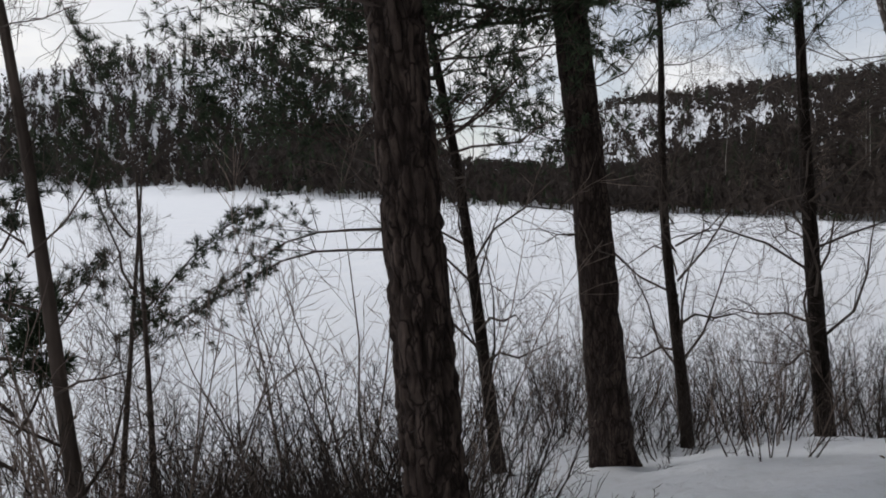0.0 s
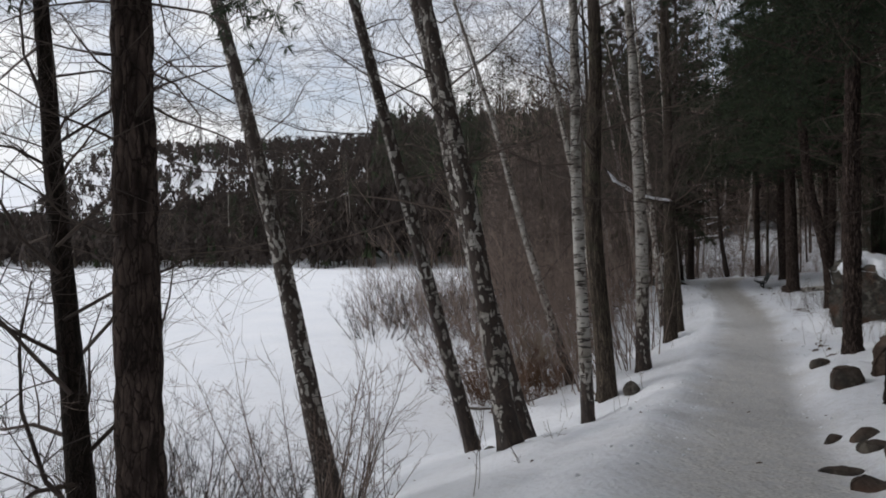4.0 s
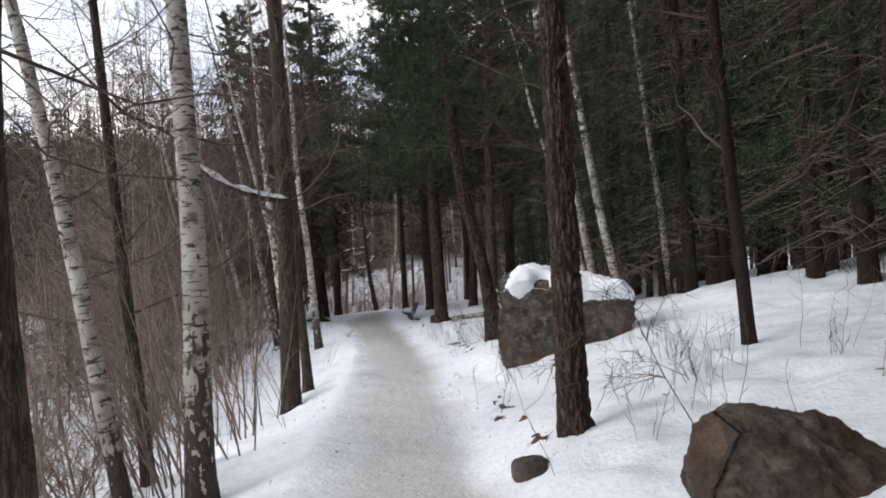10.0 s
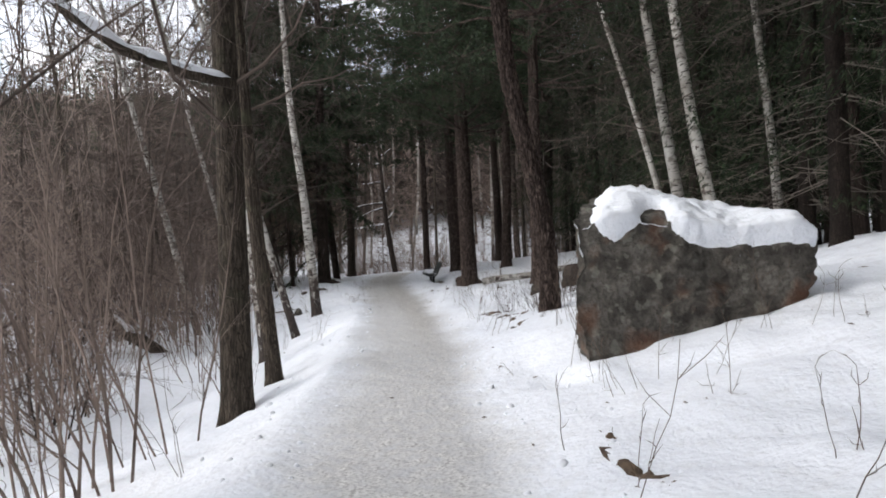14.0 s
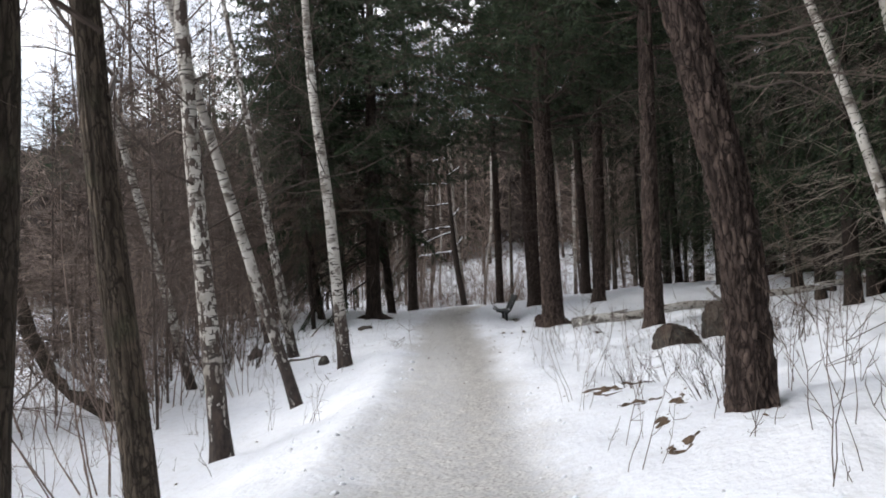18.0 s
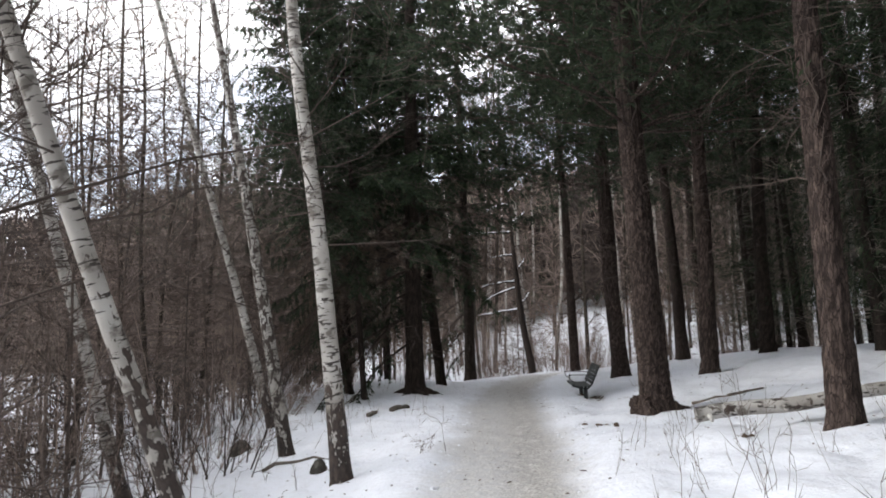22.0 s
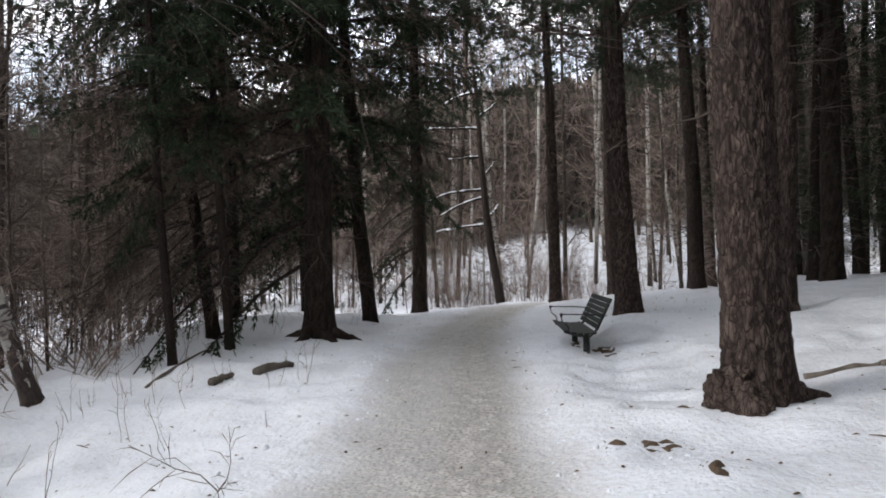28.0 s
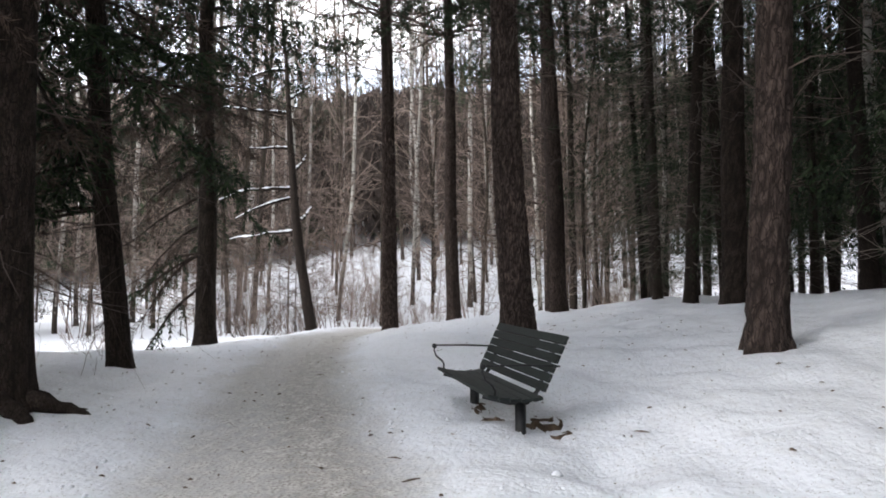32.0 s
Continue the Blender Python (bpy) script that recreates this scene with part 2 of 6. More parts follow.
OLIVE_TWIG = make_plain("olive_twigs", (0.13, 0.108, 0.074), (0.26, 0.215, 0.155), 3.0)
# Twigs darker than bare_twigs: self-shade of the dense far woods put into the colour.
FAR_TWIG_SHADED = make_plain("far_twigs_shaded", (0.022, 0.017, 0.015), (0.05, 0.038, 0.032), 0.3)
REDTWIG = make_plain("brown_twigs", (0.14, 0.106, 0.089), (0.29, 0.225, 0.19), 3.0)
RUST_TWIG = make_plain("rusty_twigs", (0.085, 0.048, 0.03), (0.17, 0.10, 0.062), 3.0)
STALK = make_plain("dry_stalks", (0.055, 0.04, 0.032), (0.14, 0.10, 0.075), 5.0)
NEEDLE = make_foliage("spruce_needles", (0.012, 0.02, 0.012), (0.03, 0.045, 0.02))
PINE_NEEDLE = make_foliage("pine_needles", (0.018, 0.028, 0.017), (0.045, 0.062, 0.032))
DRY_NEEDLE = make_foliage("dead_boughs", (0.045, 0.033, 0.026), (0.085, 0.06, 0.045))
ROCK = make_rock("granite", 0.7)
MOSSROCK = make_rock("dark_granite", 0.4)
DARKROCK = make_rock("brown_granite", 0.35, (0.36, 0.54), 0.55)
RUSTROCK = make_rock("rusty_granite", 0.5, (0.38, 0.56), 0.8)
PAINT = make_plain("dark_green_paint", (0.009, 0.012, 0.0115), (0.02, 0.026, 0.024), 18.0, 0.55, 0.15, 0.1, (0.15, 1, 1))
IRON = make_plain("black_iron", (0.012, 0.013, 0.014), (0.03, 0.03, 0.032), 20.0, 0.5, 0.1, 0.05)
WOOD = make_plain("weathered_wood", (0.10, 0.085, 0.07), (0.21, 0.18, 0.15), 8.0, 0.9, 0.4, 0.15, (1, 1, 0.3))
LITTER = make_plain("leaf_litter", (0.05, 0.035, 0.025), (0.13, 0.09, 0.06), 12.0)
SEDGE = make_plain("dry_grass", (0.16, 0.13, 0.085), (0.30, 0.25, 0.17), 6.0)


# ---- the lie of the land ----
# centre line of the walked path: x, y, height, half width of the trodden strip
TRACK = [(-40, -18.5, 0.3, 0.55), (-12, -6.0, 0.12, 0.55), (0, -0.1, 0.06, 0.55), (3.8, 2.2, -0.04, 0.55), (7.5, 3.95, -0.12, 0.58), (9.6, 5.0, -0.40, 0.6), (11.8, 6.05, -0.66, 0.62),
         (14.3, 7.2, -0.86, 0.65), (17.6, 8.75, -0.96, 0.68), (20.3, 10.1, -1.02, 0.7), (23.0, 11.3, -1.0, 0.72), (26.8, 13.3, -1.05, 0.75), (30.1, 15.1, -1.13, 0.8),
         (33.5, 17.1, -1.17, 0.85), (37.3, 19.4, -1.16, 0.88), (40.0, 20.9, -1.1, 0.85), (42.7, 22.1, -1.05, 0.8), (46.0, 23.2, -1.05, 0.75), (50.5, 23.9, -1.2, 0.7), (58, 23.0, -1.8, 0.7), (75, 14.0, -2.2, 0.7)]
LAKE = -1.85
# rise of the slope on the uphill side, by distance along the track: at 1, 2, 4 and 8 m from it
RISE = [(20, 0.1, 0.3, 0.6, 1.2), (50, 0.15, 0.5, 0.9, 1.5), (58, 0.22, 0.62, 0.95, 1.6), (61, 0.18, 0.55, 0.9, 1.55), (64, 0.03, 0.3, 0.82, 1.5), (67, 0.03, 0.32, 0.82, 1.5), (70, 0.1, 0.46, 0.9, 1.5), (75, 0.06, 0.17, 0.45, 1.0), (79, 0.08, 0.22, 0.34, 0.85), (83, 0.03, 0.12, 0.33, 0.85), (86, 0.0, 0.02, 0.33, 0.88), (89, 0.0, 0.06, 0.4, 0.85), (91, 0.04, 0.2, 0.45, 0.78), (94, 0.06, 0.22, 0.45, 0.75), (104, 0.1, 0.3, 0.55, 0.85), (120, 0.1, 0.3, 0.6, 1.0)]
# fall of the bank towards the lake, per metre, and where it ends
FALL = [(48, 0.1), (51, 0.14), (54, 0.28), (58, 0.36), (63, 0.22), (68, 0.34), (75, 0.33), (79, 0.17), (83, 0.09), (88, -0.06), (92, -0.05), (97, 0.12), (104, 0.1)]
BANK = [(44, 6.5), (51, 6.0), (54, 4.2), (58, 3.2), (77, 3.2), (83, 5.0), (97, 4.5), (104, 6.0)]
# far shore of the lake, which bends round to the north
SHORE = [(-300, 300), (-90, 225), (0, 136), (36, 87), (48, 74), (57, 60), (62, 46), (59, 34), (62, 24), (64, 10), (66, -40)]


def mixed(v, pairs):
    return np.interp(v, [p[0] for p in pairs], [p[1] for p in pairs])


def smooth(a, b, v):
    k = np.clip((v - a) / (b - a), 0, 1)
    return k * k * (3 - 2 * k)


def along_all(x, y):
    """The same as a table for arrays: distance along the track, signed offset to its left, height, half width."""
    near = np.full(x.shape, 1e9)
    s, d, z, w = (np.zeros(x.shape) for _ in range(4))
    run = 0.0
    for (ax, ay, az, aw), (bx, by, bz, bw) in zip(TRACK, TRACK[1:]):
        dx, dy = bx - ax, by - ay
        length = math.hypot(dx, dy)
        k = np.clip(((x - ax) * dx + (y - ay) * dy) / length ** 2, 0, 1)
        gap = np.hypot(x - ax - k * dx, y - ay - k * dy)
        side = np.sign(dx * (y - ay) - dy * (x - ax))
        m = gap < near
        near = np.where(m, gap, near)
        s, d, z, w = np.where(m, run + k * length, s), np.where(m, side * gap, d), np.where(m, az + k * (bz - az), z), np.where(m, aw + k * (bw - aw), w)
        run += length
    return s, d, z, w


def shore_all(x, y):
    """Distance behind the far shore (negative on the lake)."""
    near, sign = np.full(x.shape, 1e9), np.ones(x.shape)
    for (ax, ay), (bx, by) in zip(SHORE, SHORE[1:]):
        dx, dy = bx - ax, by - ay
        k = np.clip(((x - ax) * dx + (y - ay) * dy) / (dx * dx + dy * dy), 0, 1)
        gap = np.hypot(x - ax - k * dx, y - ay - k * dy)
        m = gap < near
        near = np.where(m, gap, near)
        sign = np.where(m, np.sign(dx * (y - ay) - dy * (x - ax)), sign)
    return near * sign


def value_noise(x, y, size, seed):
    x, y = x / size, y / size
    i, j = np.floor(x).astype(np.int64), np.floor(y).astype(np.int64)
    u, v = x - i, y - j
    u, v = u * u * (3 - 2 * u), v * v * (3 - 2 * v)

    def h(a, b):
        n = (a * 374761393 + b * 668265263 + seed * 974711) & 0x7FFFFFFF
        n = ((n ^ (n >> 13)) * 1274126177) & 0x7FFFFFFF
        return ((n ^ (n >> 16)) & 0xFFFF) / 65535.0
    return (h(i, j) * (1 - u) + h(i + 1, j) * u) * (1 - v) + (h(i, j + 1) * (1 - u) + h(i + 1, j + 1) * u) * v - 0.5


def terrain(x, y):
    """Height of the snow for arrays of places, with its relief, and how trodden and littered it is."""
    s, d, z, w = along_all(x, y)
    r = -d
    rise = np.stack([mixed(s, [(row[0], row[c]) for row in RISE]) for c in (1, 2, 3, 4)])
    up = np.where(r < 1.0, rise[0] * np.clip((r - 0.6) / 0.4, 0, 1), 0)
    up = np.where((r >= 1) & (r < 2), rise[0] + (r - 1) * (rise[1] - rise[0]), up)
    up = np.where((r >= 2) & (r < 4), rise[1] + (r - 2) / 2 * (rise[2] - rise[1]), up)
    up = np.where((r >= 4) & (r < 8), rise[2] + (r - 4) / 4 * (rise[3] - rise[2]), up)
    up = np.where(r >= 8, rise[3] + np.interp(r, [8, 20, 60, 400], [0, 2.0, 6.0, 18.0]) * mixed(s, [(65, 1.0), (75, 0.5), (95, 0.4)]), up)
    right = z + up
    fall = mixed(s, FALL)
    bank = mixed(s, BANK)
    low = np.maximum(LAKE, z - fall * np.maximum(0.0, d - 1.0))
    low = np.maximum(LAKE, low - 0.3 * np.clip(d - 1.9, 0, 3.1) * (1 - smooth(52.5, 56, s)))
    left = low + (LAKE - low) * smooth(bank, bank + 4.5, d)
    h = np.where(d < 0, right, left)
    back = shore_all(x, y)
    hill = LAKE + np.interp(back, [0, 4, 20, 60, 140, 500], [0, 0.8, 4.5, 19.0, 38.0, 60.0])
    hill = LAKE + (hill - LAKE) * np.interp(x, [-120, -50, 10, 40, 55, 70], [2.1, 1.3, 0.4, 0.3, 0.6, 1.0])
    h = np.where(back > 0, np.maximum(h, hill), h)
    near = np.exp(-(np.hypot(x - 25, y - 12) / 45) ** 2)
    off = np.abs(d) - w
    rough = smooth(0.0, 1.0, off) * np.where((h < LAKE + 0.05), 0.25, 1.0)
    h = h + rough * (0.16 * value_noise(x, y, 2.3, 1) + 0.10 * value_noise(x, y, 0.9, 2) + 0.10 * near * value_noise(x, y, 0.42, 3) + 0.045 * near * value_noise(x, y, 0.26, 5) - 0.05 * near * smooth(0.14, 0.34, value_noise(x, y, 0.4, 9)))
    h = h + (1 - rough) * near * 0.026 * value_noise(x, y, 0.3, 4) + 0.3 * smooth(12, 30, np.abs(d)) * value_noise(x, y, 7.0, 6)
    h = h + 0.05 * smooth(-0.1, 0.35, off) * (1 - smooth(0.5, 1.3, off))
    edge = off + 0.30 * value_noise(x, y, 0.8, 7) + 0.14 * value_noise(x, y, 0.3, 8)
    tread = 1 - smooth(-0.35, 0.40, edge)
    tread = tread * mixed(s, [(40, 0.75), (60, 0.72), (75, 0.74), (82, 0.85), (95, 0.8)])
    tread = np.clip(tread + 0.25 * smooth(66, 76, s) * np.exp(-((d + 0.3) / 0.28) ** 2), 0, 1)
    litter = np.clip(0.25 * (1 - smooth(0, 5.0, np.abs(off))) + smooth(78, 84, s) * (1 - smooth(2.0, 5.0, np.abs(off))) * 0.6, 0, 1)
    litter = np.clip(litter + 0.75 * smooth(68, 80, s) * np.exp(-((d + 0.15) / 0.4) ** 2), 0, 1)
    return h, tread, litter


def height(x, y):
    return float(terrain(np.array([float(x)]), np.array([float(y)]))[0][0])


def spread(lo, hi, step, far, growth):
    """Even spacing from lo to hi, then wider and wider out to far."""
    inner, side, v, g = list(np.arange(lo, hi, step)), [], 0.0, step
    while v < far:
        g *= growth
        v += g
        side.append(v)
    return np.array([lo - k for k in reversed(side)] + inner + [inner[-1] + k for k in side])


def mesh_object(name, verts, faces, material, smooth_faces=True, layers=None):
    me = bpy.data.meshes.new(name)
    me.from_pydata(verts, [], faces)
    me.materials.append(material)
    if smooth_faces:
        me.polygons.foreach_set("use_smooth", [True] * len(me.polygons))
    for key, values in (layers or {}).items():
        me.attributes.new(key, "FLOAT", "POINT").data.foreach_set("value", values)
    me.update()
    return new(name, me)


def make_ground():
    xs, ys = spread(-5, 52, 0.12, 900, 1.16), spread(-4, 30, 0.12, 900, 1.16)
    gx, gy = np.meshgrid(xs, ys)
    h, tread, litter = terrain(gx.ravel(), gy.ravel())
    cols, n = len(xs), len(xs) * len(ys)
    a = (np.arange(len(ys) - 1)[:, None] * cols + np.arange(cols - 1)[None, :]).ravel()
    quads = np.stack([a, a + 1, a + cols + 1, a + cols], 1)
    me = bpy.data.meshes.new("ground")
    me.vertices.add(n)
    me.vertices.foreach_set("co", np.stack([gx.ravel(), gy.ravel(), h], 1).astype(np.float32).ravel())
    me.loops.add(quads.size)
    me.loops.foreach_set("vertex_index", quads.astype(np.int32).ravel())
    me.polygons.add(len(quads))
    me.polygons.foreach_set("loop_start", np.arange(0, quads.size, 4, dtype=np.int32))
    me.polygons.foreach_set("use_smooth", np.ones(len(quads), dtype=bool))
    me.update(calc_edges=True)
    for key, values in (("tread", tread), ("litter", litter)):
        me.attributes.new(key, "FLOAT", "POINT").data.foreach_set("value", values.astype(np.float32))
    me.materials.append(SNOW)
    tagged(new("ground", me), "snow-covered forest ground with a trodden path and frozen lake", "ground", kind="structure")


make_ground()


# ---- building blocks ----
class Shape:
    """Gathers tubes and blades for one mesh."""

    def __init__(self):
        self.v, self.f, self.groove = [], [], []

    def tube(self, pts, radii, sides=4, cap=True):
        base = len(self.v)
        n = len(pts)
        for k, (p, r) in enumerate(zip(pts, radii)):
            q, o = pts[min(k + 1, n - 1)], pts[max(k - 1, 0)]
            t = (Vector(q) - Vector(o)).normalized()
            a = t.cross(Vector((0.31, 0.22, 0.93)) if abs(t.z) < 0.9 else Vector((1, 0.1, 0))).normalized()
            b = t.cross(a)
            for i in range(sides):
                c, s = math.cos(2 * math.pi * i / sides) * r, math.sin(2 * math.pi * i / sides) * r
                self.v.append((p[0] + a.x * c + b.x * s, p[1] + a.y * c + b.y * s, p[2] + a.z * c + b.z * s))
        for k in range(n - 1):
            for i in range(sides):
                j = (i + 1) % sides
                self.f.append((base + k * sides + i, base + k * sides + j, base + (k + 1) * sides + j, base + (k + 1) * sides + i))
        if cap:
            self.f.append(tuple(base + i for i in reversed(range(sides))))
            self.f.append(tuple(base + (n - 1) * sides + i for i in range(sides)))

    def spike(self, p, m, q, r):
        """A thin bent twig that runs out to a point."""
        k = len(self.v)
        t = (q - p).normalized()
        a = t.cross(Vector((0.31, 0.22, 0.93))).normalized()
        b = t.cross(a)
        for c, rr in ((p, r), (m, max(0.0024, r * 0.6))):
            self.v += [tuple(c + a * rr), tuple(c - a * rr * 0.5 + b * rr * 0.87), tuple(c - a * rr * 0.5 - b * rr * 0.87)]
        self.v.append(tuple(q))
        for i in range(3):
            j = (i + 1) % 3
            self.f += [(k + i, k + j, k + 3 + j, k + 3 + i), (k + 3 + i, k + 3 + j, k + 6)]

    def blade(self, p, q, width, side):
        """A thin pointed leaf from p to q."""
        k = len(self.v)
        w = side * (width / 2)
        m = p.lerp(q, 0.35)
        self.v += [tuple(p), tuple(m + w), tuple(q), tuple(m - w)]
        self.f.append((k, k + 1, k + 2, k + 3))

    def ob(self, name, material, smooth_faces=True):
        return mesh_object(name, self.v, self.f, material, smooth_faces, {"groove": self.groove} if len(self.groove) == len(self.v) and self.v else None)


def part(name, shape, material, parent, label="", smooth_faces=True):
    """Links a gathered shape, or a mesh that is there already, as one part of a thing."""
    ob = shape.ob(name, material, smooth_faces) if isinstance(shape, Shape) else new(name, shape)
    ob.parent = parent
    return tagged(ob, label) if label else ob


def rand_dir(rng, up=0.0):
    while True:
        v = Vector((rng.uniform(-1, 1), rng.uniform(-1, 1), rng.uniform(-1, 1)))
        if 0.05 < v.length < 1:
            return (v.normalized() + Vector((0, 0, up))).normalized()


def hinge(v):
    return 0.5 * (v + math.sqrt(v * v + 0.3))


def trunk_shape(h, r0, style, seed, fine=False, bow=0.0, crook=0.0, scar_shade=-1.0):
    """A tapered trunk with root flare, bark relief and a slight bow; heights in metres from the ground."""
    rng = random.Random(seed)
    g = Shape()
    sides = 60 if fine == 2 else 30 if fine else 14
    zs = list(np.arange(-0.35, 5.2, 0.05)) if fine == 2 else list(np.arange(-0.35, 6.0, 0.11)) if fine else list(np.arange(-0.35, 3.0, 0.22))
    z = zs[-1]
    while z < h:
        z += (0.35 if fine else 0.7) + 0.04 * z
        zs.append(min(z, h))
    lobes = rng.randint(4, 6)
    phase = rng.uniform(0, 6)
    bend = 0.13 if r0 < 0.075 else r0 * (0.22 if style in ("pine", "spruce") else 0.6)
    sway = [(rng.uniform(-1, 1) * bend, rng.uniform(-1, 1) * bend) for _ in range(4)]
    deep = {"pine": 0.023, "spruce": 0.007, "grey": 0.009, "birch": 0.004}[style]
    off = Vector((seed * 3.1, seed * 1.7, 0))
    for z in zs:
        k = max(0.0, z) / h
        r = r0 * (1 - 0.86 * k ** 1.1) + 0.004
        flare = math.exp(-max(z + 0.1, 0) / (0.9 * r0 + 0.08))
        q = min(max(z, 0) / 3.0, 2.99)
        i = int(q)
        u = (q - i) ** 2 * (3 - 2 * (q - i))
        cx = sway[i][0] * (1 - u) + sway[i + 1][0] * u + bow * math.sin(min(1, max(0, z) / 9) * math.pi) - sway[0][0]
        cx += crook * (hinge(z - 1.2) - 0.72 * hinge(z - 3.5))
        cy = sway[i][1] * (1 - u) + sway[i + 1][1] * u - sway[0][1]
        for a in range(sides):
            th = 2 * math.pi * a / sides
            c, s = math.cos(th), math.sin(th)
            rr = r * (1 + flare * (0.30 + 0.26 * math.sin(lobes * th + phase) + 0.13 * math.sin(2 * th + phase * 2)))
            cut = 0.0
            if fine:
                p = Vector((c * r0 * 11, s * r0 * 11, z * (4.0 if style == "pine" else 2.6))) + off
                if style == "pine":
                    p += noise.noise_vector(p * 0.7) * 0.45
                    dist = noise.voronoi(p * 1.7)[0]
                    cut = 1 - min(1.0, (dist[1] - dist[0]) * 4.0)
                    rr += deep * (0.6 - 1.5 * cut) + 0.008 * noise.noise(p * 2.4)
                elif style == "birch":
                    low = max(0.0, 1.0 - max(0.0, z) / 1.6)
                    rough = noise.noise(Vector((c * 5, s * 5, z * 1.6)) + off) + 0.5 * noise.noise(Vector((c * 14, s * 14, z * 4)) + off)
                    cut = min(1.0, max(0.0, max(1.2 - (0.36 + 0.08 * (seed * 7 % 10)) * max(0.0, z), scar_shade) + 0.25 * rough))
                    rr += 0.012 * low * rough + 0.004 * noise.noise(p) + 0.006 * cut * noise.noise(p * 3)
                else:
                    ridge = noise.noise(Vector((c * r0 * 38, s * r0 * 38, z * 2.2)) + off)
                    cut = min(1.0, max(0.0, 0.5 - abs(ridge) * 3.2) * 2)
                    rr += deep * (0.5 - cut) + 0.006 * noise.noise(p)
            elif style == "birch":
                cut = min(1.0, max(0.0, 1.25 - max(0.0, z) / 1.1 + noise.noise(Vector((c * 3, s * 3, z * 3)) + off) * 0.8))
            else:
                cut = 0.5 + 0.5 * noise.noise(Vector((c * 5, s * 5, z)) + off)
            g.v.append((cx + c * rr, cy + s * rr, z))
            g.groove.append(min(1.0, max(0.0, cut)))
    for k in range(len(zs) - 1):
        for a in range(sides):
            b = (a + 1) % sides
            g.f.append((k * sides + a, k * sides + b, (k + 1) * sides + b, (k + 1) * sides + a))
    g.f.append(tuple((len(zs) - 1) * sides + a for a in range(sides)))
    return g


def grow(g, p, d, length, r, depth, rng, up=0.15, split=3, sides=4, gnarl=0.35, joint=None):
    """A bare branch with its side twigs, each joined to the wood that bears it."""
    steps = 4
    pts, rad, ways = [Vector(p)], [r], []
    w = Vector(d)
    for k in range(steps):
        w = (w + rand_dir(rng) * gnarl + Vector((0, 0, up)) * 0.5).normalized()
        ways.append(w)
        pts.append(pts[-1] + w * (length / steps))
        rad.append(max(0.0018, r * (1 - 0.8 * (k + 1) / steps)))
    base = len(g.v)
    if depth:
        g.tube([tuple(q) for q in pts], rad, sides, cap=False)
    else:
        g.spike(pts[0], pts[2], pts[4], r)
    if joint is not None:
        g.f.append((joint, base, base + 1))
    if depth > 0:
        for k in range(steps):
            for _ in range(split if k else max(1, split - 2)):
                if rng.random() < 0.85:
                    side = (ways[k] + rand_dir(rng) * 0.95).normalized()
                    at = rng.random()
                    near = base + (k if at > 0.5 else k + 1) * sides
                    grow(g, pts[k + 1] - ways[k] * (length / steps) * at, side, length * rng.uniform(0.35, 0.62), rad[k + 1] * 0.55, depth - 1, rng, up, split, 3, gnarl, near)


def tuft(g, p, d, rng, size=0.13, count=6, width=0.02):
    """A brush of pine needles."""
    for _ in range(count):
        way = (d * 0.55 + rand_dir(rng)).normalized()
        g.blade(p, p + way * size * rng.uniform(0.7, 1.2), width, rand_dir(rng).cross(way).normalized())


def pine_bough(wood, leaf, p, d, length, rng, droop=0.0, brush=(0.13, 6, 0.02)):
    q, w = Vector(p), Vector(d)
    pts, rad = [tuple(q)], [0.007 + 0.005 * length]
    for k in range(7):
        w = (w + rand_dir(rng) * 0.30 + Vector((0, 0, 0.08 - droop))).normalized()
        q = q + w * (length / 7)
        pts.append(tuple(q))
        rad.append(rad[0] * (1 - (k + 1) / 8))
        if k > 1:
            for _ in range(3):
                side = (w * 0.7 + rand_dir(rng) * 0.9 + Vector((0, 0, 0.15))).normalized()
                ln = length * rng.uniform(0.14, 0.32)
                e = q + side * ln
                wood.tube([tuple(q), tuple(q.lerp(e, 0.5) + rand_dir(rng) * 0.03), tuple(e)], [0.006, 0.005, 0.003], 3, cap=False)
                for m in range(4):
                    tuft(leaf, q.lerp(e, 0.3 + 0.7 * m / 3) + rand_dir(rng) * 0.04, side, rng, *brush)
    wood.tube(pts, rad, 5, cap=False)


def spruce_bough(wood, leaf, p, d, length, rng, drop=0.5, dense=1.0, blade=(0.03, 0.055)):
    """A hanging spruce bough with needled side twigs."""
    q, w = Vector(p), Vector(d)
    n = 8
    pts, rad = [tuple(q)], [0.008 + 0.008 * length]
    for k in range(n):
        bend = -drop * 0.25 if k < n * 0.6 else 0.12
        w = (w + rand_dir(rng) * 0.10 + Vector((0, 0, bend))).normalized()
        q = q + w * (length / n)
        pts.append(tuple(q))
        rad.append(rad[0] * (1 - (k + 1) / (n + 1)))
        if k > 0:
            for s in (-1, 1, -1, 1)[: 2 if rng.random() > dense else 4]:
                side = (w.cross(Vector((0, 0, 1))) * s + w * rng.uniform(0.2, 0.8) + Vector((0, 0, -rng.uniform(0.2, 1.3)))).normalized()
                ln = length * rng.uniform(0.10, 0.26) * (1.1 - 0.5 * k / n) + 0.06
                e = q + side * ln
                m = 3 + int(ln * 7)
                for j in range(m):
                    b = q.lerp(e, j / m)
                    for _ in range(4):
                        way = (side + rand_dir(rng) * 0.75).normalized()
                        leaf.blade(b, b + way * rng.uniform(0.08, 0.17), rng.uniform(*blade), rand_dir(rng).cross(way).normalized())
    wood.tube(pts, rad, 4, cap=False)


